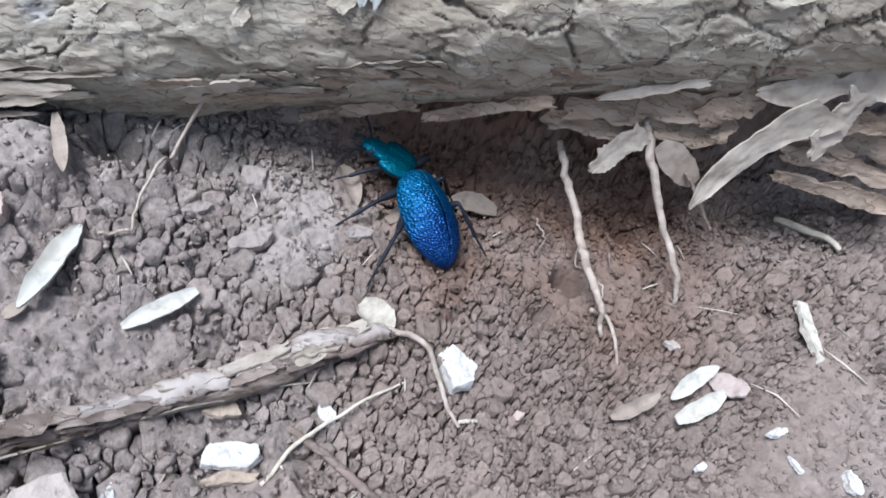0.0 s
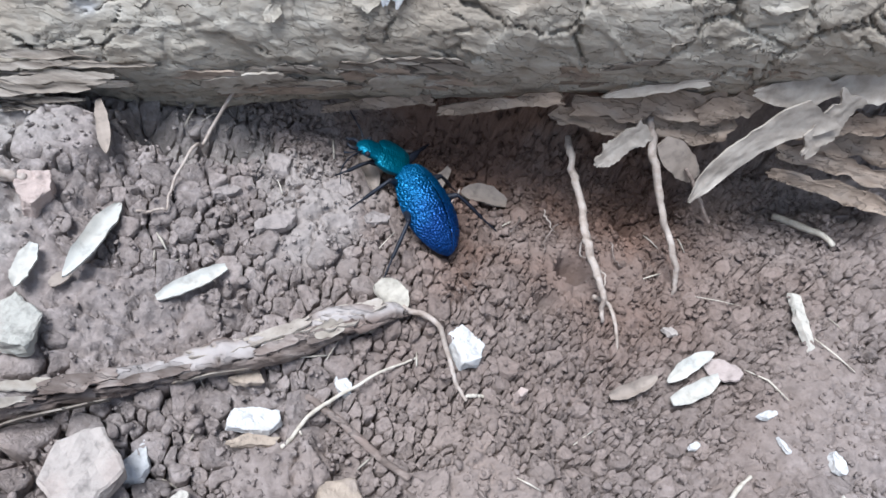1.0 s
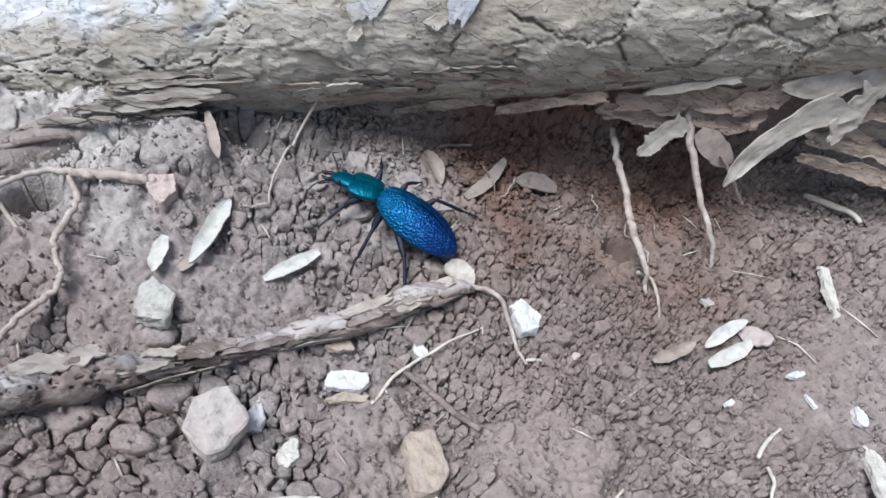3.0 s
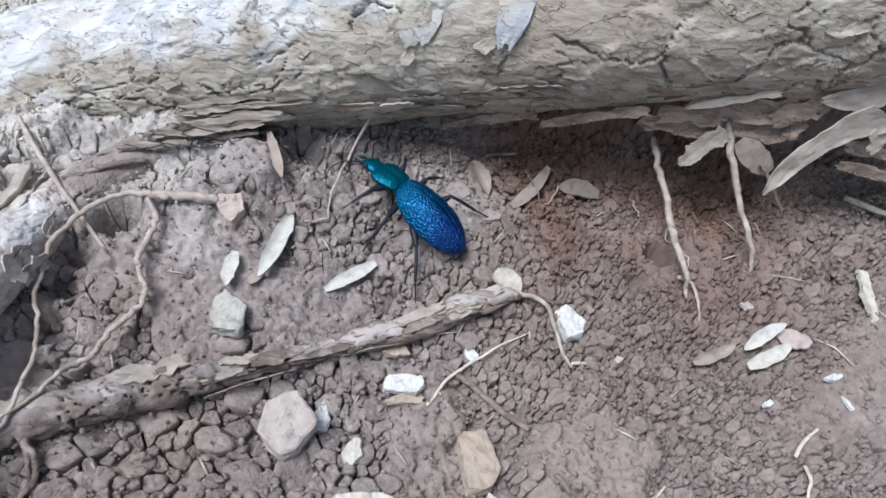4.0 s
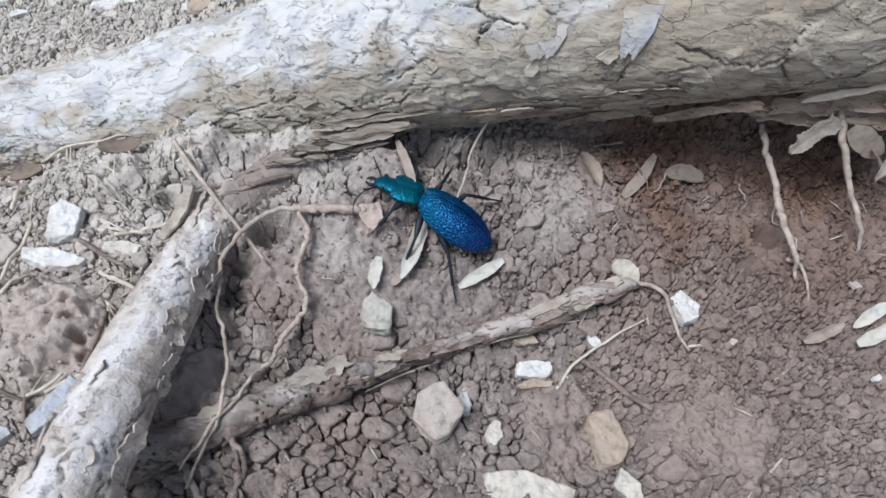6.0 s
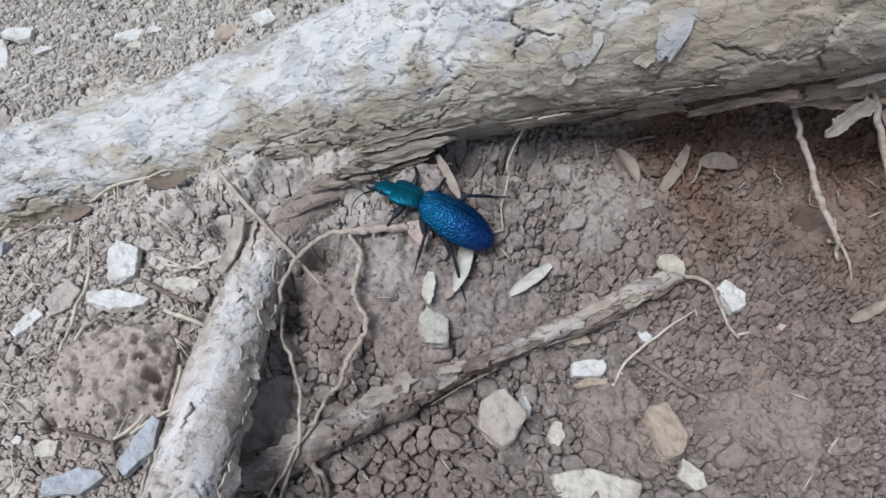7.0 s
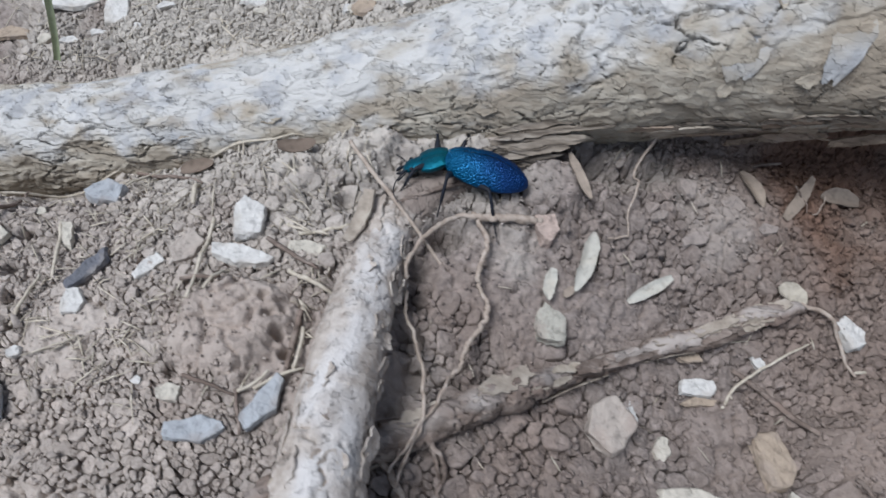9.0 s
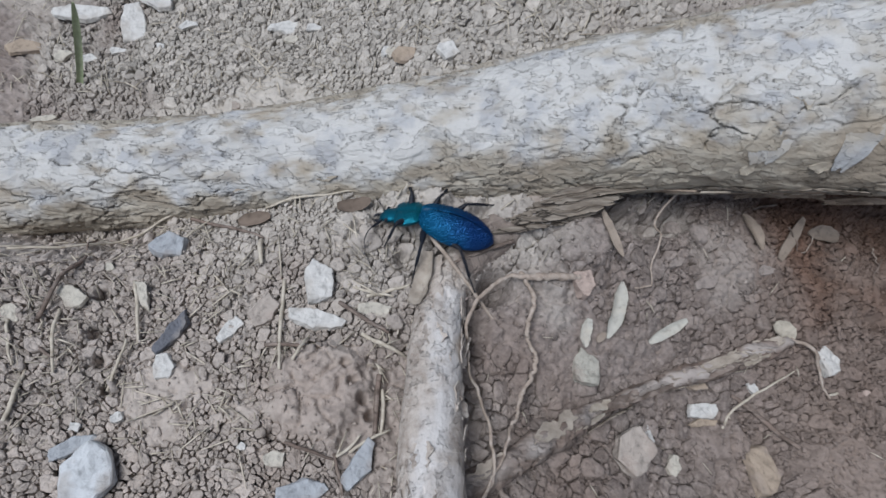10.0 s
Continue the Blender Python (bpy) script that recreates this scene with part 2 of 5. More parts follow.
ROOT_PALE = material("pale root", [(0.3, (0.21, 0.165, 0.13)), (0.5, (0.35, 0.29, 0.24)), (0.75, (0.48, 0.42, 0.365))], scale=300, bump=0.5, bump_scale=900,
                     bump_size=0.0004)
STRAW = material("straw", [(0.3, (0.31, 0.265, 0.205)), (0.5, (0.44, 0.395, 0.32)), (0.75, (0.56, 0.515, 0.44))], scale=400, bump=0.3, island=0.3)
GRASS = material("grass", [(0.3, (0.25, 0.30, 0.17)), (0.7, (0.36, 0.40, 0.26))], scale=300, bump=0.2, rough=0.6)
STONES = {}
for key, c, pc in (("white", (0.66, 0.645, 0.61), (0.56, 0.535, 0.48)), ("pale", (0.58, 0.54, 0.46), (0.42, 0.37, 0.30)),
                   ("pinkish", (0.45, 0.395, 0.345), (0.42, 0.34, 0.285)), ("pink", (0.49, 0.39, 0.335), (0.44, 0.34, 0.285)),
                   ("tan", (0.42, 0.34, 0.26), (0.30, 0.235, 0.18)), ("clay", (0.33, 0.285, 0.255), (0.25, 0.21, 0.185)), ("green", (0.45, 0.43, 0.37), (0.30, 0.255, 0.21)),
                   ("grey", (0.42, 0.44, 0.46), (0.30, 0.30, 0.30)), ("greywhite", (0.62, 0.64, 0.65), (0.46, 0.45, 0.43)),
                   ("slate", (0.16, 0.165, 0.185), (0.24, 0.235, 0.23))):
    STONES[key] = material(key + " stone", [(0.3, tuple(v * 0.5 for v in c)), (0.47, tuple(v * 0.82 for v in c)), (0.8, tuple(v * 0.98 for v in c))], scale=330, bump=0.8,
                           bump_scale=700, bump_size=0.0006, patch=tuple(0.5 * a + 0.5 * b for a, b in zip(pc, (0.27, 0.235, 0.21))), patch_scale=110, patch_range=(0.5, 0.70), rough=0.85)
LEAVES = {"L": ((0.49, 0.475, 0.42), (0.48, 0.42, 0.33)), "Ltan": ((0.32, 0.265, 0.215), (0.24, 0.19, 0.15)), "Lpink": ((0.45, 0.375, 0.335), (0.34, 0.28, 0.24)),
          "Lbrown": ((0.20, 0.155, 0.12), (0.13, 0.10, 0.08)), "Lpale": ((0.48, 0.435, 0.355), (0.36, 0.30, 0.24))}
for key, (c, pc) in list(LEAVES.items()):
    LEAVES[key] = material("dry husk " + key[1:], [(0.3, tuple(v * 0.55 for v in c)), (0.48, tuple(v * 0.84 for v in c)), (0.8, c)], scale=300, bump=0.4,
                           bump_scale=700, bump_size=0.0003, patch=pc, patch_scale=90, patch_range=(0.50, 0.95), rough=0.75)


def shell_material(name, near, far, span, rough, bump):
    """Metallic beetle shell whose tint runs along the body, with fine grain."""
    m = bpy.data.materials.new(name)
    m.use_nodes = True
    n, l = m.node_tree.nodes, m.node_tree.links
    b = n["Principled BSDF"]
    tc = n.new("ShaderNodeTexCoord")
    xyz = n.new("ShaderNodeSeparateXYZ")
    l.new(tc.outputs["Object"], xyz.inputs[0])
    nz = n.new("ShaderNodeTexNoise")
    nz.inputs["Scale"].default_value, nz.inputs["Detail"].default_value = 260, 5
    l.new(tc.outputs["Object"], nz.inputs["Vector"])
    add = n.new("ShaderNodeMath")
    add.operation = "MULTIPLY_ADD"
    add.inputs[1].default_value, add.inputs[2].default_value = 0.008, -0.004
    l.new(nz.outputs["Fac"], add.inputs[0])
    tot = n.new("ShaderNodeMath")
    l.new(xyz.outputs["X"], tot.inputs[0])
    l.new(add.outputs[0], tot.inputs[1])
    sq = n.new("ShaderNodeMath")
    sq.operation = "POWER"
    sq.inputs[1].default_value = 2.0
    l.new(xyz.outputs["Y"], sq.inputs[0])
    side = n.new("ShaderNodeMath")
    side.operation = "MULTIPLY_ADD"
    side.inputs[1].default_value = 85.0
    l.new(sq.outputs[0], side.inputs[0])
    l.new(tot.outputs[0], side.inputs[2])
    r = n.new("ShaderNodeMapRange")
    r.inputs["From Min"].default_value, r.inputs["From Max"].default_value = span
    l.new(side.outputs[0], r.inputs["Value"])
    mix = n.new("ShaderNodeMix")
    mix.data_type = "RGBA"
    mix.inputs["A"].default_value, mix.inputs["B"].default_value = (*far, 1), (*near, 1)
    l.new(r.outputs[0], mix.inputs["Factor"])
    l.new(mix.outputs["Result"], b.inputs["Base Color"])
    b.inputs["Metallic"].default_value, b.inputs["Roughness"].default_value = 0.75, rough
    v = n.new("ShaderNodeTexVoronoi")
    v.inputs["Scale"].default_value = 1500
    l.new(tc.outputs["Object"], v.inputs["Vector"])
    bp = n.new("ShaderNodeBump")
    bp.inputs["Strength"].default_value, bp.inputs["Distance"].default_value = bump, 0.0002
    l.new(v.outputs["Distance"], bp.inputs["Height"])
    l.new(bp.outputs[0], b.inputs["Normal"])
    return m


# The far colour is the bluer tint with the rear's shade painted in.
ELYTRA = shell_material("blue shell", (0.002, 0.098, 0.198), (0.004, 0.038, 0.150), (-0.019, 0.003), 0.38, 0.3)
PRONOTUM = shell_material("teal shell", (0.0, 0.092, 0.145), (0.002, 0.115, 0.160), (0.0, 0.012), 0.45, 0.8)
BLACK = material("black chitin", [(0.3, (0.006, 0.007, 0.010)), (0.7, (0.014, 0.017, 0.026))], scale=600, rough=0.5, bump=0.3, spec=0.25)


# ---- fields ----
TABLE = np.random.RandomState(7).rand(256, 256, 4)


def smooth(a):
    a = np.clip(a, 0, 1)
    return a * a * (3 - 2 * a)


def grain(x, y, layer=0):
    """Value noise between 0 and 1 with cells one unit wide."""
    x, y = np.asarray(x, float), np.asarray(y, float)
    i, j = np.floor(x).astype(int), np.floor(y).astype(int)
    u, v = smooth(x - i), smooth(y - j)
    g = lambda a, b: TABLE[a % 256, b % 256, layer]
    return (g(i, j) * (1 - u) + g(i + 1, j) * u) * (1 - v) + (g(i, j + 1) * (1 - u) + g(i + 1, j + 1) * u) * v


def fbm(x, y, octaves=4, layer=0):
    total, amp, norm = 0.0, 1.0, 0.0
    for k in range(octaves):
        total = total + amp * grain(x * 2 ** k + 17.3 * k, y * 2 ** k + 5.1 * k, (layer + k) % 4)
        norm, amp = norm + amp, amp * 0.5
    return total / norm


def cells(x, y, shift=0):
    """Worley cells one unit wide: nearest and second distance, a random number of the nearest cell, and the height of its tilted top."""
    x, y = np.asarray(x, float), np.asarray(y, float)
    i, j = np.floor(x).astype(int), np.floor(y).astype(int)
    f1, f2, tone, tilt = np.full(x.shape, 9.0), np.full(x.shape, 9.0), np.zeros(x.shape), np.zeros(x.shape)
    for a in (-1, 0, 1):
        for b in (-1, 0, 1):
            t = TABLE[(i + a + shift) % 256, (j + b + 3 * shift) % 256]
            dx, dy = x - i - a - t[..., 0], y - j - b - t[..., 1]
            d = np.hypot(dx, dy)
            near = d < f1
            f2 = np.where(near, f1, np.minimum(f2, d))
            tone = np.where(near, t[..., 2], tone)
            tilt = np.where(near, dx * np.cos(6.28 * t[..., 3]) + dy * np.sin(6.28 * t[..., 3]), tilt)
            f1 = np.where(near, d, f1)
    return f1, f2, tone, tilt


# ---- lie of the land ----
LOG_X = [-0.80, -0.45, -0.36, -0.26, -0.16, -0.06, 0.04, 0.14, 0.24, 0.40, 0.70, 1.00, 1.25]
LOG_Y = [0.125, 0.138, 0.142, 0.149, 0.162, 0.180, 0.187, 0.185, 0.183, 0.180, 0.175, 0.170, 0.165]
LOG_Z = [-0.150, -0.086, -0.0625, -0.0345, -0.004, 0.028, 0.066, 0.097, 0.125, 0.165, 0.195, 0.165, 0.090]
LOG_R = [0.022, 0.024, 0.024, 0.0235, 0.0255, 0.0327, 0.0405, 0.041, 0.042, 0.045, 0.046, 0.042, 0.036]
SWELLS = [(0.060, 0.160, -0.0093), (-0.020, 0.150, 0.0003), (-0.120, 0.140, 0.0042), (0.100, 0.020, -0.0112), (-0.100, 0.000, 0.0049), (-0.250, 0.030, -0.0091), (-0.250, 0.120, -0.0186), (-0.170, 0.030, 0.0102), (-0.170, 0.100, 0.0029), (-0.100, 0.080, 0.0002), (-0.060, 0.120, 0.0102), (-0.040, 0.060, -0.0186), (0.020, 0.050, -0.0184), (0.030, 0.100, 0.0040), (0.090, 0.130, 0.0054), (0.100, 0.080, -0.0132), (0.150, 0.100, 0.0088), (0.200, 0.150, 0.0269)]
# pits: x, y, radius, depth
PITS = [(-0.045, 0.142, 0.009, 0.012), (-0.034, 0.146, 0.009, 0.012), (-0.056, 0.145, 0.008, 0.012), (-0.024, 0.150, 0.008, 0.010), (-0.1165, 0.088, 0.007, 0.007), (-0.1165, 0.076, 0.007, 0.007), (-0.116, 0.062, 0.007, 0.006), (-0.115, 0.048, 0.007, 0.005), (0.0795, 0.1295, 0.0055, 0.016), (0.071, 0.117, 0.005, 0.010), (-0.109, 0.1035, 0.0075, 0.018), (-0.085, 0.060, 0.008, 0.004), (0.100, 0.152, 0.006, 0.012), (-0.128, 0.110, 0.007, 0.008),
        (-0.2593, 0.0849, 0.0030, 0.006), (-0.2572, 0.0687, 0.0030, 0.006), (-0.2522, 0.0585, 0.0028, 0.006), (-0.2474, 0.0486, 0.0026, 0.005), (-0.1634, 0.0650, 0.0022, 0.005),
        (-0.1600, 0.0590, 0.0022, 0.005), (-0.1560, 0.0530, 0.0024, 0.006), (-0.1521, 0.0472, 0.0026, 0.006), (-0.1850, 0.0374, 0.0028, 0.005), (-0.1454, 0.1095, 0.0050, 0.007), (-0.138, 0.1040, 0.0045, 0.007)]
# firm lumps: x, y, radius, height
LUMPS = [(-0.100, 0.141, 0.016, 0.007), (-0.145, 0.136, 0.014, 0.006), (0.052, 0.052, 0.024, 0.009), (-0.172, 0.055, 0.018, 0.006), (-0.128, 0.140, 0.012, 0.005), (-0.086, 0.112, 0.010, 0.004), (-0.072, 0.127, 0.012, 0.005), (-0.170, 0.118, 0.012, 0.004),
         (0.005, 0.058, 0.009, 0.004), (0.150, 0.080, 0.030, 0.004)]


def lie(x, y):
    """Height of the ground without its clods."""
    x, y = np.asarray(x, float), np.asarray(y, float)
    front = sum(h * np.exp(-((x - a) ** 2 + (y - b) ** 2) / 0.00245) for a, b, h in SWELLS)
    front = front + np.interp(x, [-0.9, -0.5, -0.34], [-0.12, -0.08, 0.0])
    back = np.interp(x, [-0.9, -0.45, -0.3, -0.2, -0.14, 0, 0.2, 0.4, 0.9], [-0.12, -0.08, -0.045, -0.012, 0.022, 0.05, 0.10, 0.14, 0.17])
    line = np.interp(x, LOG_X, LOG_Y)
    front = front - 0.010 * np.exp(-((y - line + 0.026) / 0.011) ** 2) * smooth((-0.17 - x) / 0.06) * smooth((x + 0.85) / 0.3)
    front = front - 0.042 * smooth((-0.235 - x) / 0.07) * smooth((y - line + 0.062) / 0.042) * smooth((x + 0.85) / 0.3)
    s = smooth((y - (line - 0.027)) / 0.044)
    return front * (1 - s) + back * s


def soil_bed(x, y):
    """Height of the ground with its swellings, lumps and pits, but whole."""
    x, y = np.asarray(x, float), np.asarray(y, float)
    z = lie(x, y)
    py = y
    y = y + 0.85 * z
    for a, b, r, h in LUMPS:
        z = z + h * smooth((1.15 - np.hypot(x - a, py - b) / r - 0.5 * (fbm(x * 110, y * 110) - 0.5)) / 0.5)
    z = z + 0.0040 * (fbm(x * 60 + 7, y * 60 + 2, 5) - 0.5)
    for a, b, r, h in PITS:
        z = z - h * smooth(1.25 - np.hypot(x - a, py - b) / r)
    return z


def ground_height(x, y):
    """Height of the ground with its plates and cracks."""
    x, y = np.asarray(x, float), np.asarray(y, float)
    z = soil_bed(x, y)
    px, py = x, y
    y = y + 0.85 * lie(x, y)
    wx, wy = x + 0.0018 * (fbm(x * 260, y * 260, 2) - 0.5) * 2, y + 0.0018 * (fbm(x * 260 + 40, y * 260 + 9, 2) - 0.5) * 2
    firm = smooth((fbm(x * 22 + 3, y * 22 + 8, 3) - 0.42) / 0.2)
    for a, b, r, h in LUMPS:
        firm = np.maximum(firm, smooth((1.2 - np.hypot(px - a, py - b) / r - 0.5 * (fbm(x * 110, y * 110) - 0.5)) / 0.3))
    loose = 1 - 0.60 * firm
    fine = smooth((px - 0.030) / 0.05) * smooth((0.16 - py) / 0.03)
    broken = smooth((fbm(x * 60, y * 60) - 0.36) / 0.12)
    split = smooth((fbm(x * 130 + 5, y * 130, 3) - 0.32) / 0.12)
    for size, shift, step, tip, deep, wide, share in ((0.0112, 3, 0.0026, 0.0022, 0.0036, 0.115, (1 - 0.4 * fine) * broken), (0.0054, 11, 0.0016, 0.0014, 0.0026, 0.18, split),
                                                      (0.0027, 29, 0.0008, 0.0008, 0.0016, 0.27, 0.45 + 0.55 * split + 0.3 * fine)):
        f1, f2, tone, tilt = cells(wx / size, wy / size, shift)
        edge = f2 - f1
        z = z + loose * (1 - 0.6 * fine * (size > 0.01) + 0.5 * fine * (size < 0.006)) * smooth(edge / 0.17) * (step * (tone - 0.4) + tip * tilt) - (0.30 + 0.70 * loose) * (1 - 0.92 * firm * (size < 0.006)) * deep * smooth((wide - edge) / (0.5 * wide)) * share
    crust = np.abs(fbm(x * 230 + 11, y * 230, 3) - 0.5)
    return z + 0.0006 * (fbm(x * 520, y * 520, 3) - 0.5) + 0.0060 * firm * (0.10 - crust)


def firmness(x, y):
    """One where the soil is a whole crust, nought where it is broken into clods."""
    firm = smooth((fbm(x * 22 + 3, y * 22 + 8, 3) - 0.58) / 0.08)
    for a, b, r, h in LUMPS:
        firm = np.maximum(firm, smooth((0.92 - np.hypot(x - a, y - b) / r - 1.7 * (fbm(x * 60 + 3, y * 60, 4) - 0.5)) / 0.25))
    return firm


def clod_bed(x, y):
    """Where the ground is broken into clods: in front of the thick root and on the flat behind it."""
    line = np.interp(x, LOG_X, LOG_Y)
    inside = smooth((x + 0.335) / 0.01) * smooth((0.185 - x) / 0.01) * smooth((y + 0.002) / 0.006)
    front = smooth((line - 0.004 - y) / 0.006)
    back = smooth((y - line - 0.024) / 0.006) * smooth((0.284 - y) / 0.006) * smooth((-0.03 - x) / 0.01)
    steep = np.hypot(lie(x + 0.002, y) - lie(x - 0.002, y), lie(x, y + 0.002) - lie(x, y - 0.002)) / 0.004
    return inside * (front + back) * (1 - firmness(x, y)) * smooth((1.15 - steep) / 0.35)


def rise(x, y):
    return float(ground_height(np.array([x]), np.array([y]))[0])


# ---- mesh helpers ----
def mesh_object(name, verts, faces, mat, parent=None, label="", shade=True):
    me = bpy.data.meshes.new(name)
    if isinstance(faces, np.ndarray):
        n, k = faces.shape
        me.vertices.add(len(verts))
        me.vertices.foreach_set("co", np.asarray(verts, np.float32).ravel())
        me.loops.add(n * k)
        me.loops.foreach_set("vertex_index", faces.astype(np.int32).ravel())
        me.polygons.add(n)
        me.polygons.foreach_set("loop_start", np.arange(0, n * k, k, dtype=np.int32))
        me.update(calc_edges=True)
    else:
        me.from_pydata([tuple(v) for v in np.asarray(verts, float).tolist()], [], faces)
    me.materials.append(mat)
    if shade:
        me.polygons.foreach_set("use_smooth", [True] * len(me.polygons))
    me.update()
    ob = new(name, me)
    if parent:
        ob.parent = parent
    if label:
        ob["label"] = label
    return ob


def part(name, bm, mat, parent=None, label="", shade=True):
    me = bpy.data.meshes.new(name)
    bm.normal_update()
    bm.to_mesh(me)
    bm.free()
    me.materials.append(mat)
    if shade:
        me.polygons.foreach_set("use_smooth", [True] * len(me.polygons))
    ob = new(name, me)
    if parent:
        ob.parent = parent
    if label:
        ob["label"] = label
    return ob


def grid_faces(nu, nv, wrap=False):
    i, j = np.meshgrid(np.arange(nu - 1), np.arange(nv if wrap else nv - 1), indexing="ij")
    k = (j + 1) % nv
    return np.stack([i * nv + j, (i + 1) * nv + j, (i + 1) * nv + k, i * nv + k], -1).reshape(-1, 4).tolist()


def curve_through(points, count):
    """Catmull-Rom curve through points of any width, evenly stepped."""
    p = np.asarray(points, float)
    p = np.vstack([2 * p[0] - p[1], p, 2 * p[-1] - p[-2]])
    out = []
    for t in np.linspace(0, len(p) - 3 - 1e-6, count):
        i = int(t)
        u = t - i
        a, b, c, d = p[i:i + 4]
        out.append(0.5 * (2 * b + (c - a) * u + (2 * a - 5 * b + 4 * c - d) * u * u + (3 * b - a - 3 * c + d) * u ** 3))
    return np.array(out)


def tube(name, points, radii, mat, count=40, ring=10, wobble=0.15, wander=0.0, seed=1, parent=None, label=""):
    """A gnarled round stem along points, its radius running through radii."""
    rng = np.random.RandomState(seed)
    c = curve_through(points, count)
    r = np.interp(np.linspace(0, 1, count), np.linspace(0, 1, len(radii)), radii)
    s = np.linspace(0, 1, count)
    off = rng.rand(8) * 50
    if wander:
        c = c + wander * np.stack([fbm(s * max(6, 0.3 * count) + off[k], s * 0 + off[k + 3], 3) - 0.5 for k in range(3)], 1) * 2
    tan = np.gradient(c, axis=0)
    tan /= np.linalg.norm(tan, axis=1, keepdims=True) + 1e-12
    side = np.cross(tan, (0, 0, 1))
    side /= np.linalg.norm(side, axis=1, keepdims=True) + 1e-9
    up = np.cross(side, tan)
    a = np.linspace(0, 2 * np.pi, ring, endpoint=False)
    length = np.linalg.norm(c[-1] - c[0])
    lump = 1 + wobble * 2 * (fbm(s[:, None] * length / (np.mean(r) * 3) + off[6], np.sin(a)[None] * 1.3 + np.cos(a)[None] * 0.7 + off[7], 3) - 0.5)
    v = c[:, None] + r[:, None, None] * lump[..., None] * (np.cos(a)[None, :, None] * side[:, None] + np.sin(a)[None, :, None] * up[:, None])
    v = np.vstack([v.reshape(-1, 3), c[:1] - tan[:1] * r[0] * 0.4, c[-1:] + tan[-1:] * r[-1] * 0.4])
    f = grid_faces(count, ring, True)
    n = count * ring
    f += [[(k + 1) % ring, k, n] for k in range(ring)]
    f += [[n - ring + k, n - ring + (k + 1) % ring, n + 1] for k in range(ring)]
    return mesh_object(name, v, [q[::-1] if len(q) == 4 else q for q in f], mat, parent, label)


# ---- ground ----
def spread(lo, hi, step, far):
    """Even steps between lo and hi, then widening steps out to far on both sides."""
    mid = list(np.arange(lo, hi, step))
    out, s, x = [], step, hi
    while x < far:
        out.append(x)
        s *= 1.13
        x += s
    left, s, x = [], step, lo - step
    while x > -far:
        left.append(x)
        s *= 1.13
        x -= s
    return np.array(left[::-1] + mid + out)


def build_ground():
    gx, gy = spread(-0.33, 0.18, 0.00068, 60.0), spread(-0.002, 0.275, 0.00068, 60.0)
    x, y = np.meshgrid(gx, gy, indexing="ij")
    rng = np.random.RandomState(2)
    near = (np.abs(x + 0.06) < 0.26) & (y > -0.001) & (y < 0.244)
    x, y = x + near * rng.uniform(-0.00024, 0.00024, x.shape), y + near * rng.uniform(-0.00024, 0.00024, x.shape)
    plain = lie(x, y)
    near = 1 - smooth((np.hypot(x + 0.05, y - 0.12) - 0.40) / 0.5)
    v = np.stack([x, y, plain + near * (ground_height(x, y) - plain) - 0.0036 * clod_bed(x, y)], -1).reshape(-1, 3)
    quads = np.array(grid_faces(len(gx), len(gy)))
    flip = rng.rand(len(quads)) < 0.5
    halves = np.vstack([quads[flip][:, [0, 1, 2]], quads[flip][:, [0, 2, 3]], quads[~flip][:, [0, 1, 3]], quads[~flip][:, [1, 2, 3]]])
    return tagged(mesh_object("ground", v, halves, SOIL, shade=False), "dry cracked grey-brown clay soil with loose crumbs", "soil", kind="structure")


GROUND = build_ground()


# ---- the large root ----
def bark_relief(u, v, coarse=1.0):
    """Old bark: low swellings, broken curved cracks with raised lips, scales that lift here and there, fine ridges along the grain."""
    wu = u + 0.011 * (fbm(u * 55, v * 75, 4) - 0.5) * 2
    wv = v + 0.007 * (fbm(u * 75 + 31, v * 95, 4) - 0.5) * 2
    h = 0.0020 * (fbm(u * 30, v * 55, 3) - 0.5) + 0.0006 * (fbm(u * 110, v * 480, 4) - 0.5) + 0.0002 * (fbm(u * 700, v * 900, 2) - 0.5)
    for su, sv, at, step in ((34, 66, 0.46, 0.0007), (34, 66, 0.57, 0.0006), (70, 150, 0.44, 0.0003), (70, 150, 0.55, 0.0004)):
        h = h + step * smooth((fbm(wu * su + 170 * at, wv * sv + 5, 4) - at) / (0.00022 * su)) * coarse
    for size, deep, gate, shift in ((0.034, 0.0030, 0.50, 41), (0.0150, 0.0017, 0.50, 47)):
        f1, f2, tone, tilt = cells(wu / (size * coarse), wv / (size * 0.6 * coarse), shift)
        there = smooth((fbm(u * 0.55 / size + shift, v * 0.9 / size, 3) - gate) / 0.05)
        h = h + there * (0.0005 * (tone - 0.5) + 0.0004 * tilt - deep * smooth((0.036 - (f2 - f1) * (size / 0.014) ** 0.5) / 0.022))
    return h


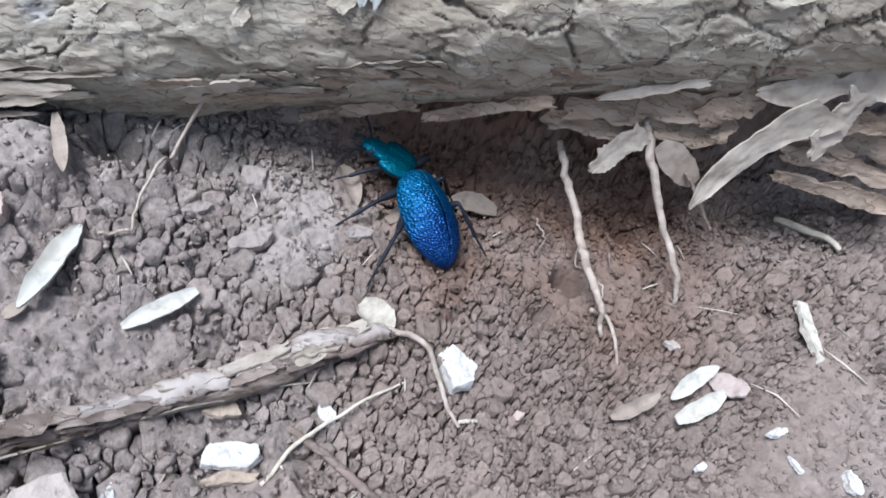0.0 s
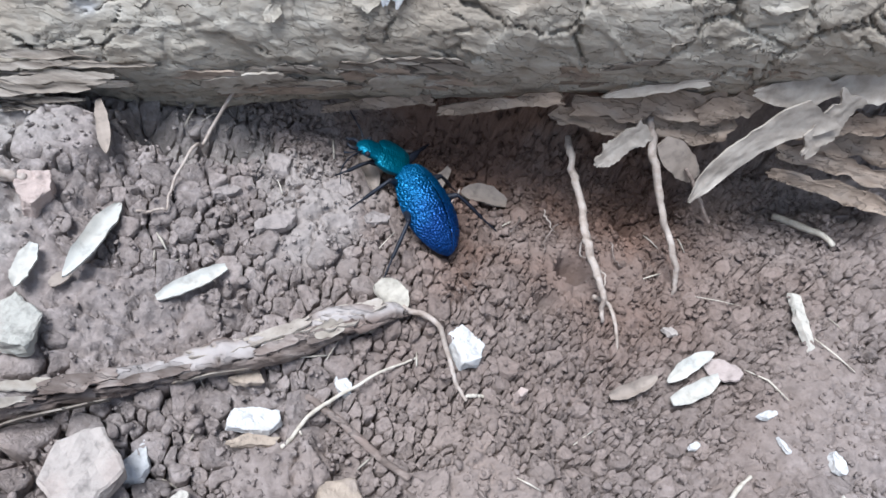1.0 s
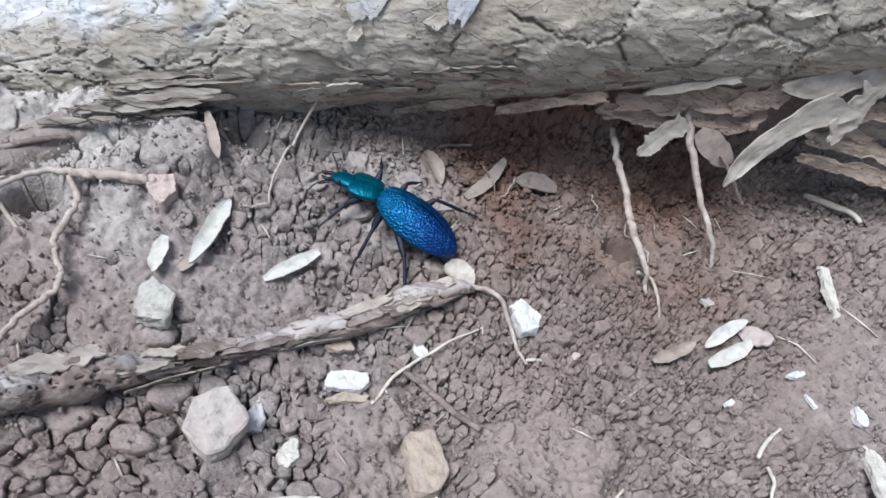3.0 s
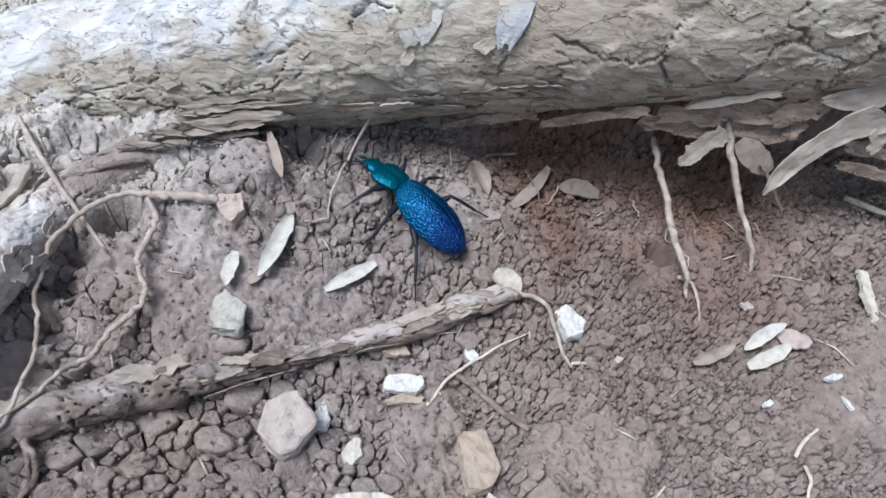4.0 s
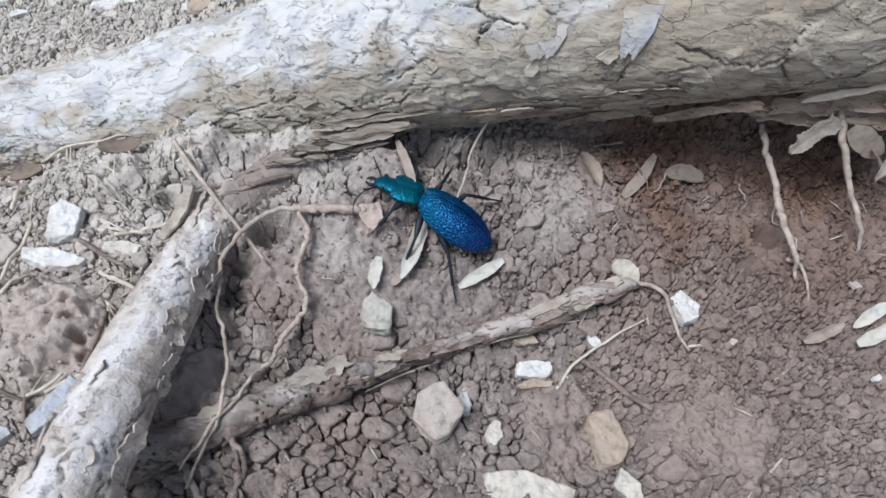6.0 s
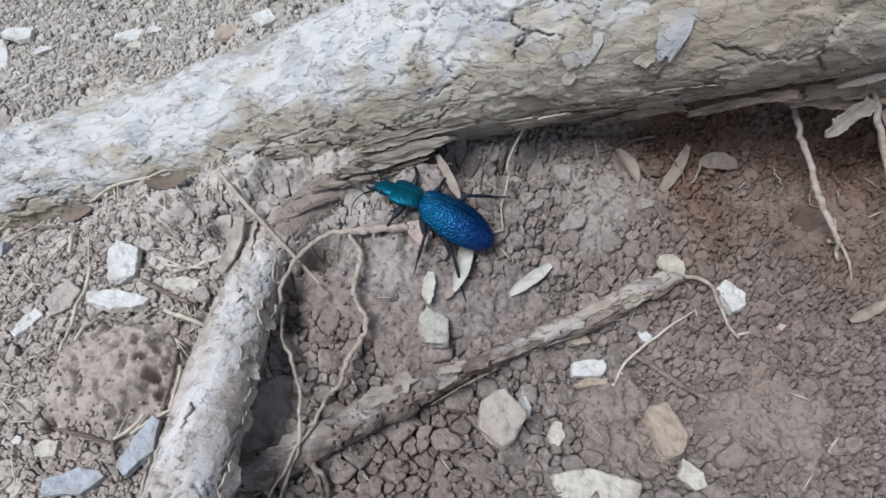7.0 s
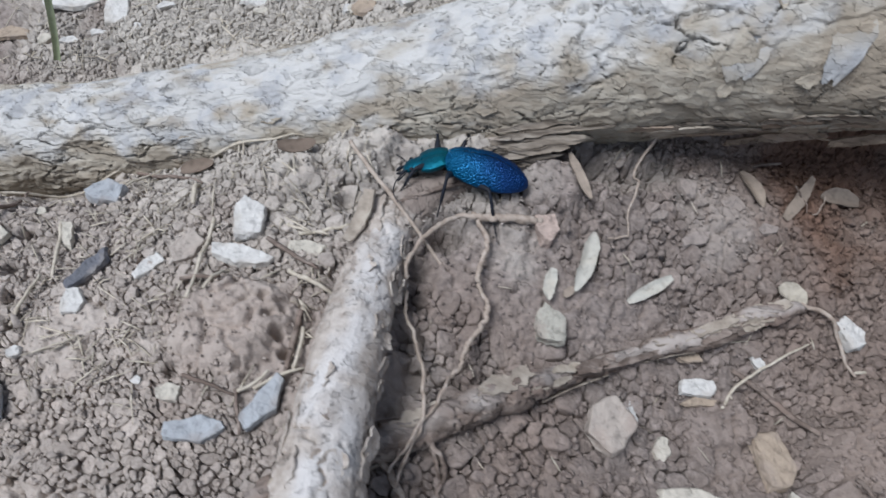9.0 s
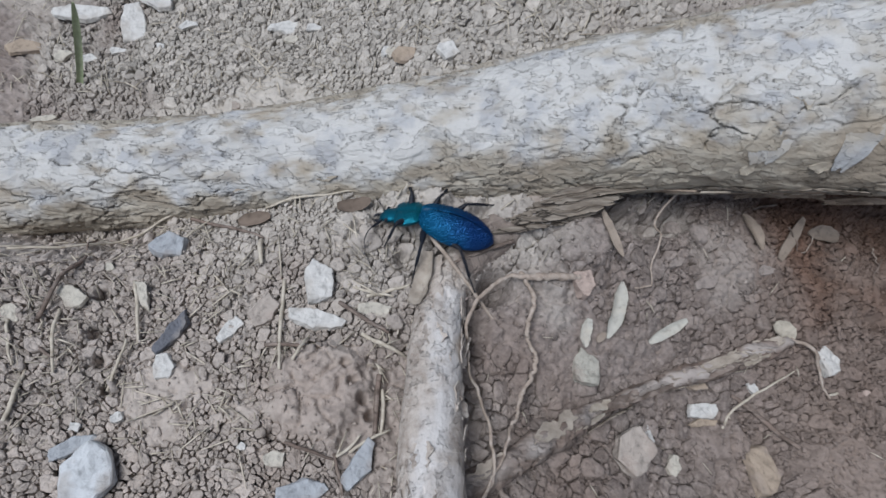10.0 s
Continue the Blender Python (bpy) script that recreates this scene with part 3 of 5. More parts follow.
def bark_tube(name, c, r, mat, ring, coarse=1.0, depth=1.0, shift=0.0, seen=False):
    n = len(c)
    tan = np.gradient(c, axis=0)
    step = np.linalg.norm(tan, axis=1)
    tan /= step[:, None]
    u = np.cumsum(step) + shift
    side = np.cross(tan, (0, 0, 1))
    side /= np.linalg.norm(side, axis=1, keepdims=True)
    up = np.cross(side, tan)
    a = np.linspace(0, 2 * np.pi, ring, endpoint=False) - np.pi / 2
    if seen:
        a = np.concatenate([np.linspace(0, 4.0, ring - 40, endpoint=False), np.linspace(4.0, 2 * np.pi, 40, endpoint=False)]) - np.pi / 2
    uu, aa = np.meshgrid(u, a, indexing="ij")
    vv = aa * np.mean(r) + shift
    h = depth * bark_relief(uu, vv, coarse)
    seam = smooth(np.minimum(aa + np.pi / 2, 3 * np.pi / 2 - aa) / 0.25)
    swell = 0.10 * (fbm(uu * 16, np.sin(aa) + 3, 2) - 0.5) * r[:, None]
    rad = r[:, None] + h * seam + swell
    v = c[:, None] + rad[..., None] * (np.cos(aa)[..., None] * side[:, None] + np.sin(aa)[..., None] * up[:, None])
    f = [q[::-1] for q in grid_faces(n, ring, True)]
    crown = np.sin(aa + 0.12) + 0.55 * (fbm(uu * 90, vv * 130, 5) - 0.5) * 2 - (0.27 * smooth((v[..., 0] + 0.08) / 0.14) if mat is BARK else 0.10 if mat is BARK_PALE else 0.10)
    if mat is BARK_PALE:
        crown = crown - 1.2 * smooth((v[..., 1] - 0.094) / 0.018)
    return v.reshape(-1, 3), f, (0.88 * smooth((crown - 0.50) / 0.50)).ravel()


def store_paleness(ob, amount):
    """Stores how far the bark turns paler towards its upper side."""
    ob.data.attributes.new("pale_top", "FLOAT", "POINT").data.foreach_set("value", amount)
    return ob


def build_log():
    log = tagged(new("tree_root"), "thick grey-tan tree root with flaking bark lying on the soil", "root")
    fine = np.concatenate([np.linspace(-0.80, -0.345, 90), np.linspace(-0.344, 0.19, 820), np.linspace(0.192, 1.25, 160)])
    table = curve_through(np.stack([LOG_X, LOG_Y, LOG_Z, LOG_R], 1), 400)
    p = np.stack([fine] + [np.interp(fine, table[:, 0], table[:, k]) for k in (1, 2, 3)], 1)
    v, f, top = bark_tube("bark", p[:, :3], p[:, 3], BARK, 300, seen=True)
    store_paleness(mesh_object("bark", v, f, BARK, log), top)
    return log


LOG = build_log()


def strip(name, p0, p1, width, mat, parent=None, face=(0, -1, 0.6), curl=0.3, bend=0.1, seed=1, thick=0.0006, label="", ragged=0.25, taper=(0.5, 0.4), nu=22, nv=8, widths=None, sway=0.0):
    """A thin curling sheet from p0 to p1: bark flake, husk or dry leaf, with ragged or pointed ends."""
    rng = np.random.RandomState(seed)
    p0, p1 = np.array(p0, float), np.array(p1, float)
    d = p1 - p0
    length = np.linalg.norm(d)
    d /= length
    nrm = np.array(face, float)
    nrm -= nrm.dot(d) * d
    nrm /= np.linalg.norm(nrm)
    side = np.cross(nrm, d)
    s, w = np.linspace(0, 1, nu), np.linspace(-1, 1, nv)
    o = rng.rand(4) * 60
    env = np.minimum(1, taper[0] + (1 - taper[0]) * (s / 0.3)) * np.minimum(1, taper[1] + (1 - taper[1]) * ((1 - s) / 0.3))
    env = np.sqrt(np.clip(env, 0.001, 1))
    if widths:
        env = np.interp(s, np.linspace(0, 1, len(widths)), widths)
    left = env * (1 + ragged * 2 * (fbm(s * 7 + o[0], s * 0, 3) - 0.5))
    right = env * (1 + ragged * 2 * (fbm(s * 7 + o[1], s * 0 + 5, 3) - 0.5))
    half = np.where(w[None] < 0, left[:, None], right[:, None]) * width / 2
    endwob = 1 + ragged * 0.25 * (fbm(w * 3 + o[2], w * 0, 2) - 0.5)
    S = (s[:, None] - 0.5) * endwob[None] + 0.5
    h = curl * width * (w[None] ** 2) * env[:, None] + bend * length * (4 * (s[:, None] - 0.5) ** 2) + 0.16 * width * (fbm(s[:, None] * 5 + o[3], w[None] * 1.5, 3) - 0.5) + 0.05 * width * (fbm(s[:, None] * 16 + o[2], w[None] * 6, 3) - 0.5)
    top = p0 + (S * length)[..., None] * d + (half * w[None] + sway * length * S ** 3)[..., None] * side + h[..., None] * nrm
    bot = top - thick * nrm
    n = nu * nv
    f = grid_faces(nu, nv)
    f = f + [[n + a for a in q[::-1]] for q in f]
    rim = [i * nv for i in range(nu)] + [(nu - 1) * nv + j for j in range(1, nv)] + [i * nv + nv - 1 for i in range(nu - 2, -1, -1)] + [j for j in range(nv - 2, 0, -1)]
    m, top, bot = len(rim), top.reshape(-1, 3), bot.reshape(-1, 3)
    f += [[2 * n + i, 2 * n + m + i, 2 * n + m + (i + 1) % m, 2 * n + (i + 1) % m] for i in range(m)]
    return mesh_object(name, np.vstack([top, bot, top[rim], bot[rim]]), f, mat, parent, label)


def on_log(x, turn, lift=0.0):
    """A point on the large root's skin: turn in degrees from its crown towards the viewer's side."""
    c = np.array([np.interp(x, LOG_X, q) for q in (LOG_X, LOG_Y, LOG_Z, LOG_R)])
    a = radians(turn)
    out = np.array([0, -math.sin(a), math.cos(a)])
    return c[:3] + (c[3] + lift) * out, out


def log_patch(name, x0, x1, t0, t1, mat, seed, lift=(0.0006, 0.0006), thick=0.0005, ragged=0.3, fringe=0.5, nu=24, nv=16, label=""):
    """A thin scale lying round the root's skin from x0 to x1 and from turn t0 down to t1, its lower edge torn and lifted."""
    rng = np.random.RandomState(seed)
    o = rng.rand(6) * 60
    s, w = np.meshgrid(np.linspace(0, 1, nu), np.linspace(0, 1, nv), indexing="ij")
    inset = ragged * (fbm(w * 4 + o[0], w * 0 + o[1], 3) - 0.3)
    outset = ragged * (fbm(w * 4 + o[2], w * 0 + o[3], 3) - 0.3)
    round_ = 0.5 * np.abs(2 * w - 1) ** 3 * ragged
    sx = (inset + round_) * (1 - s) + (1 - outset - round_) * s
    edge = np.clip(np.minimum(s, 1 - s) * 5, 0, 1) ** 0.6
    tear = 1 - fringe * (fbm(s * 2.2 + o[4], s * 0, 3) - 0.15) * w - 0.3 * ragged * (1 - edge)
    x = x0 + (x1 - x0) * sx
    turn = np.radians(t0 + (t1 - t0) * w * tear)
    c = [np.interp(x, LOG_X, q) for q in (LOG_Y, LOG_Z, LOG_R)]
    up = lift[0] + (lift[1] - lift[0]) * w ** 2 + 0.0007 * (fbm(s * 4 + o[5], w * 4, 3) - 0.5)
    top = np.stack([x, c[0] - np.sin(turn) * (c[2] + up), c[1] + np.cos(turn) * (c[2] + up)], -1).reshape(-1, 3)
    bot = np.stack([x, c[0] - np.sin(turn) * (c[2] + up - thick), c[1] + np.cos(turn) * (c[2] + up - thick)], -1).reshape(-1, 3)
    n = nu * nv
    f = grid_faces(nu, nv)
    f = f + [[n + a for a in q[::-1]] for q in f]
    rim = [i * nv for i in range(nu)] + [(nu - 1) * nv + j for j in range(1, nv)] + [i * nv + nv - 1 for i in range(nu - 2, -1, -1)] + [j for j in range(nv - 2, 0, -1)]
    m = len(rim)
    f += [[2 * n + i, 2 * n + m + i, 2 * n + m + (i + 1) % m, 2 * n + (i + 1) % m] for i in range(m)]
    return mesh_object(name, np.vstack([top, bot, top[rim], bot[rim]]), f, mat, LOG, label)


def log_flakes():
    """Loose scales of bark on the root, long shreds peeling along its under edge, and thin pale peels on its crown."""
    rng = np.random.RandomState(21)
    for k in range(44):
        x, turn = rng.uniform(-0.24, 0.17), rng.uniform(30, 112)
        log_patch("bark_flake", x, x + rng.uniform(0.004, 0.013), turn, turn + rng.uniform(4, 11), (BARK_SCALE, BARK, BARK)[k % 3], 100 + k, (0.0003, rng.uniform(0.0006, 0.0014)), rng.uniform(0.0004, 0.0007), 0.5, 0.5, 18, 9)
    for k in range(46):
        x, turn = rng.uniform(-0.12, 0.16), rng.uniform(104, 128)
        p, out = on_log(x, turn, rng.uniform(-0.0005, 0.0012))
        q, _ = on_log(x + rng.uniform(0.012, 0.040), turn + rng.uniform(-5, 5), rng.uniform(-0.0005, 0.0012))
        strip("bark_shred", p, q, rng.uniform(0.002, 0.006), (FLAKE, BARK_SCALE, LAYER)[k % 3], LOG, out, rng.uniform(-0.15, 0.10), rng.uniform(-0.02, 0.03), 170 + k,
              thick=rng.uniform(0.0004, 0.0009), ragged=0.9, nu=26, nv=6)
    for k, (x0, x1, t0, t1) in enumerate(((-0.032, -0.013, 16, 74), (-0.001, 0.011, 36, 84))):
        log_patch("bark_peel", x0, x1, t0, t1, PEEL, 250 + k, (0.0004, 0.0014), 0.0004, 0.35, 0.35, 40, 30, "thin bluish-white peel of bark")
    log_patch("bark_scale", -0.031, -0.007, 4, 38, BARK, 262, (0.0008, 0.0040), 0.0006, 0.6, 0.25, 30, 20, "cup-shaped pale scale of bark")


log_flakes()


# ---- the smaller roots ----
def build_branch_root():
    root = tagged(new("side_root"), "grey-white weathered root running from the thick root over the soil", "root")
    y = np.array([-0.16, -0.08, -0.02, 0.02, 0.06, 0.094, 0.108, 0.119, 0.130, 0.143])
    c = np.stack([[-0.112, -0.120, -0.1266, -0.1315, -0.1317, -0.1300, -0.1250, -0.1165, -0.1060, -0.0940], y, [0.075, 0.063, 0.0463, 0.0306, 0.0157, 0.0035, 0.0012, 0.0018, 0.0035, 0.0060],
                  [0.0150, 0.0135, 0.0117, 0.0106, 0.0098, 0.0091, 0.0088, 0.0088, 0.0090, 0.0085]], 1)
    p = curve_through(c, 420)
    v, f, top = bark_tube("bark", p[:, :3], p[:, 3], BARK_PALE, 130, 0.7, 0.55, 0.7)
    store_paleness(mesh_object("bark", v, f, BARK_PALE, root), top)
    rng = np.random.RandomState(4)
    for k in range(40):
        s = rng.uniform(0.0, 0.118)
        cx, cz, r = (np.interp(s, y, c[:, j]) for j in (0, 2, 3))
        a = radians(rng.uniform(-95, 95))
        out = np.array([math.sin(a), 0, math.cos(a)])
        q = np.array([cx, s, cz]) + out * (r - 0.0001)
        strip("bark_flake", q, q + np.array([rng.uniform(-0.002, 0.002), rng.uniform(0.005, 0.013), -0.0034]) + out * rng.uniform(0, 0.0008), rng.uniform(0.003, 0.008),
              BARK_PALE, root, out, rng.uniform(0, 0.2), 0.03, 300 + k, thick=0.0005, ragged=0.7, nu=10, nv=5)
    strip("bark_flake", (-0.1395, 0.090, 0.008), (-0.136, 0.112, 0.0085), 0.007, FLAKE_PALE, root, (-0.7, 0, 1), 0.3, 0.1, 77)


build_branch_root()


def line_on_ground(points, lift):
    """Points along a stem that lies over the tops of the clods."""
    run = curve_through([(x, y, d) for (x, y), d in zip(points, lift)], 6 * len(points))
    tops = np.max([ground_height(run[:, 0] + a, run[:, 1] + b) for a, b in ((0, 0), (0.001, 0), (-0.001, 0), (0, 0.001), (0, -0.001))], 0)
    tops = np.convolve(np.pad(tops, 2, mode="edge"), (0.1, 0.25, 0.3, 0.25, 0.1), mode="valid")
    return [(x, y, z + d - 0.0006) for (x, y, d), z in zip(run, tops)]


def build_thin_root():
    root = tagged(new("thin_root"), "thin grey-brown root half sunk in the soil, its bark peeling", "root")
    c = np.array([(0.026, 0.101, -0.0030, 0.0022), (0.012, 0.0955, -0.0045, 0.0030), (-0.005, 0.087, -0.0091, 0.0034), (-0.033, 0.076, -0.0132, 0.0040), (-0.062, 0.061, -0.0094, 0.0040),
                  (-0.087, 0.045, 0.0003, 0.0042), (-0.105, 0.033, 0.0055, 0.0045), (-0.126, 0.020, 0.0090, 0.0046), (-0.152, 0.004, 0.0060, 0.0040)])
    p = curve_through(c, 320)
    run = np.arange(320) * 0.04
    p[:, 3] *= 1 + 0.9 * (fbm(run, np.zeros(320), 3) - 0.5)
    p[:, 1] += 0.0035 * (fbm(run * 0.8 + 9, np.ones(320), 3) - 0.5)
    p[:, 2] += 0.0025 * (fbm(run * 0.8 + 31, np.ones(320), 3) - 0.5)
    v, f, top = bark_tube("bark", p[:, :3], p[:, 3], ROOT, 64, 0.5, 1.5, 1.9)
    store_paleness(mesh_object("bark", v, f, ROOT, root), top)
    rng = np.random.RandomState(9)
    for k in range(26):
        i = rng.randint(10, 290)
        j = min(i + rng.randint(14, 40), 318)
        up = np.array([rng.uniform(-0.3, 0.6), rng.uniform(-0.8, 0.5), 1.0])
        up /= np.linalg.norm(up)
        if k % 3 == 0:
            up = np.array([0.4, -1.0, rng.uniform(-0.3, 0.35)]) / 1.1
        strip("bark_flake", p[i, :3] + up * (p[i, 3] + 0.0001), p[j, :3] + up * (p[j, 3] + 0.0004), rng.uniform(0.0016, 0.0042), (LAYER, ROOT, FLAKE_PALE)[k % 3] if k % 3 < 2 else BARK_SCALE, root, up, 0.1, 0.02,
              500 + k, thick=0.0004, ragged=0.8, nu=12, nv=5)
    for k, (i, j, w, lift, side) in enumerate(((22, 78, 0.0062, 0.0012, 0.0020), (70, 112, 0.0046, 0.0010, 0.0015), (178, 206, 0.0058, 0.0020, 0.0040), (232, 262, 0.0050, 0.0012, 0.0030))):
        a, b = p[i, :3] + (0, side, p[i, 3] * 0.7 + lift), p[j, :3] + (0, side * 0.6, p[j, 3] * 0.8 + lift * 0.5)
        strip("bark_flap", a, b, w, FLAKE_PALE, root, (-0.1, 0.25, 1), 0.10, 0.03, 560 + k, thick=0.0006, ragged=0.9, taper=(0.3, 0.3), nu=34, nv=10, label="pale loose flap of bark")


build_thin_root()


def stem(name, label, points, radii, mat, seed, category="twig", group="", wander=0.0004, wobble=0.15, count=36, ring=8):
    ob = tube(name, points, radii, mat, count, ring, wobble, wander, seed)
    return tagged(ob, label, category, group)


def build_stems():
    stem("root_stub", "pale brown rootlet hanging from the thick root into the soil", [(0.070, 0.162, 0.024), (0.0718, 0.155, 0.0195), (0.0780, 0.140, 0.0115), (0.0800, 0.128, 0.008), (0.0850, 0.116, 0.004), (0.0875, 0.111, -0.004)],
         [0.0011, 0.0012, 0.0012, 0.0014, 0.0010, 0.0006], ROOT_PALE, 3, "root", "rootlets", 0.0012, 0.28, 60)
    stem("root_stub", "straight pale rootlet hanging from the thick root into the soil", [(0.088, 0.158, 0.043), (0.0900, 0.150, 0.038), (0.0992, 0.138, 0.0225), (0.1085, 0.127, 0.010), (0.112, 0.122, 0.000)],
         [0.0011, 0.0013, 0.0012, 0.0010, 0.0006], ROOT_PALE, 4, "root", "rootlets", 0.0010, 0.25, 60)
    L = line_on_ground
    stem("rootlet", "thin rootlet trailing over crumbly soil", L([(0.084, 0.117), (0.090, 0.117), (0.092, 0.106), (0.094, 0.098)], [0.003, 0.0012, 0.0008, -0.001]), [0.0008, 0.0006, 0.0003], ROOT_PALE, 5, "root", "rootlets")
    stem("twig", "thin pale straw-like twig lying across the soil", L([(-0.001, 0.063), (0.005, 0.072), (0.015, 0.080), (0.032, 0.091)], [0.0005, 0.0025, 0.003, 0.001]), [0.0006, 0.0006, 0.0005, 0.0003], STRAW, 6)
    stem("twig", "grey weathered twig on the soil", L([(0.003, 0.077), (0.017, 0.069), (0.032, 0.058)], [0.0012, 0.0024, 0.0014]), [0.0009, 0.0012, 0.0010], ROOT, 7)
    stem("stalk", "pale curved stalk of a dry leaf", L([(0.0245, 0.1015), (0.032, 0.099), (0.038, 0.094), (0.042, 0.086), (0.046, 0.080)], [0.003, 0.004, 0.0025, 0.0015, 0.0008]), [0.0009, 0.0008, 0.0007, 0.0005], ROOT_PALE, 8, "stalk")
    stem("stalk", "pale bit of stalk on the soil", L([(0.046, 0.081), (0.054, 0.084)], [0.0008, 0.0006]), [0.0006, 0.0005], STRAW, 9, "stalk")
    stem("twig", "straight pale twig leaning over the side root", [(-0.149, 0.131, 0.0115), (-0.138, 0.1185, 0.0118), (-0.125, 0.105, 0.0110), (-0.107, 0.0895, 0.0015)], [0.0008, 0.0009, 0.0008, 0.0006], ROOT_PALE, 10, wander=0.0003)
    stem("rootlet", "pale kinked rootlet beside the side root", [(-0.076, 0.1105, 0.0095), (-0.085, 0.109, 0.0118), (-0.092, 0.1078, 0.0122), (-0.0985, 0.1070, 0.0122), (-0.1055, 0.1058, 0.0119), (-0.1117, 0.1010, 0.0112), (-0.1178, 0.0930, 0.0102), (-0.1206, 0.0838, 0.0097), (-0.1192, 0.0745, 0.0090), (-0.1176, 0.0670, 0.0086), (-0.1135, 0.0595, 0.0082), (-0.1102, 0.0505, 0.0098), (-0.1080, 0.0400, 0.0125), (-0.1075, 0.0310, 0.0135), (-0.1110, 0.0200, 0.0100), (-0.1120, 0.0120, 0.0090)],
         [0.0012, 0.0012, 0.0011, 0.0009, 0.0008, 0.0007, 0.0006, 0.0006, 0.0006, 0.0006, 0.0004], ROOT_PALE, 11, "root", "rootlets", 0.0010, 0.3, 130)
    stem("root_stub", "short pale broken root beside the side root", [(-0.0755, 0.1105, 0.0102), (-0.084, 0.1092, 0.0118), (-0.0915, 0.1080, 0.0123), (-0.0985, 0.1068, 0.0120)], [0.0013, 0.0016, 0.0015, 0.0012], ROOT_PALE, 24, "root", "rootlets", 0.0006, 0.3, 40, 12)
    stem("rootlet", "orange-tinged wavy rootlet beside the side root", [(-0.1010, 0.1085, 0.0116), (-0.0962, 0.1035, 0.0104), (-0.0935, 0.0968, 0.0087), (-0.0953, 0.0895, 0.0073), (-0.0951, 0.0840, 0.0060), (-0.0917, 0.0784, 0.0045), (-0.0909, 0.0736, 0.0036), (-0.0934, 0.0672, 0.0034), (-0.0966, 0.0604, 0.0038), (-0.0976, 0.0535, 0.0043), (-0.1010, 0.0480, 0.0080), (-0.1045, 0.0372, 0.0122), (-0.1095, 0.0270, 0.0135), (-0.1150, 0.0170, 0.0120)],
         [0.0009, 0.0010, 0.0008, 0.0010, 0.0008, 0.0006, 0.0004], ROOT_PALE, 12, "root", "rootlets", 0.0012, 0.4, 130)
    stem("rootlet", "short rootlet under the side root", L([(-0.122, 0.024), (-0.113, 0.016), (-0.108, 0.008)], [0.003, 0.002, 0.0]), [0.0010, 0.0009, 0.0005], ROOT, 13, "root", "rootlets")
    stem("rootlet", "short rootlet beside the thin root", L([(-0.106, 0.033), (-0.102, 0.024), (-0.098, 0.015)], [0.004, 0.002, 0.0]), [0.0009, 0.0008, 0.0004], ROOT, 14, "root", "rootlets")
    stem("rootlet", "grey rootlet hanging beside the thin root's end", L([(-0.1035, 0.0275), (-0.0985, 0.0205), (-0.0995, 0.0130), (-0.0970, 0.0050)], [0.004, 0.002, 0.0015, 0.0]), [0.0009, 0.0008, 0.0007, 0.0005], ROOT, 18, "root", "rootlets", 0.001)
    stem("rootlet", "pale rootlet running under the side root", L([(-0.1190, 0.0225), (-0.1085, 0.0105), (-0.1010, 0.0040)], [0.003, 0.002, 0.001]), [0.0011, 0.0010, 0.0007], ROOT_PALE, 19, "root", "rootlets", 0.001)
    stem("rootlet", "brown rootlet crossing the end of the side root", [(-0.104, 0.122, 0.011), (-0.111, 0.118, 0.0115), (-0.121, 0.113, 0.0105), (-0.131, 0.107, 0.0095)], [0.0008, 0.0010, 0.0009, 0.0005], ROOT, 15, "root", "rootlets")
    stem("rootlet", "fine branching rootlet on the soil bank", L([(-0.0330, 0.156), (-0.0397, 0.145), (-0.0403, 0.1356), (-0.0433, 0.1223), (-0.0426, 0.1134)], [0.018, 0.0135, 0.0075, 0.0035, 0.002]), [0.0006, 0.0005, 0.0005, 0.0004, 0.0003], ROOT_PALE, 16, "root", "rootlets")
    stem("rootlet", "fine rootlet on the soil", L([(-0.050, 0.1115), (-0.0426, 0.1134)], [0.002, 0.002]), [0.0004, 0.0004], ROOT_PALE, 17, "root", "rootlets")

    rng = np.random.RandomState(51)
    for k, (x, y) in enumerate(((0.070, 0.150), (0.075, 0.146), (0.083, 0.142), (0.092, 0.140), (0.040, 0.152), (0.028, 0.154), (0.086, 0.128), (0.062, 0.148))):
        d = np.array([rng.uniform(-0.012, 0.012), -rng.uniform(0.006, 0.014)])
        bend = rng.uniform(-0.003, 0.003, 2)
        stem("root_hair", "fine brown root hair on the bank below the thick root", L([(x, y), (x + d[0] / 2 + bend[0], y + d[1] / 2 + bend[1]), (x + d[0], y + d[1])], [0.004, 0.003, 0.0015]),
             [0.00035, 0.0003, 0.0002], ROOT if k % 2 else ROOT_PALE, 60 + k, "root", "fine root hairs", 0.0008, 0.2, 20, 6)


build_stems()

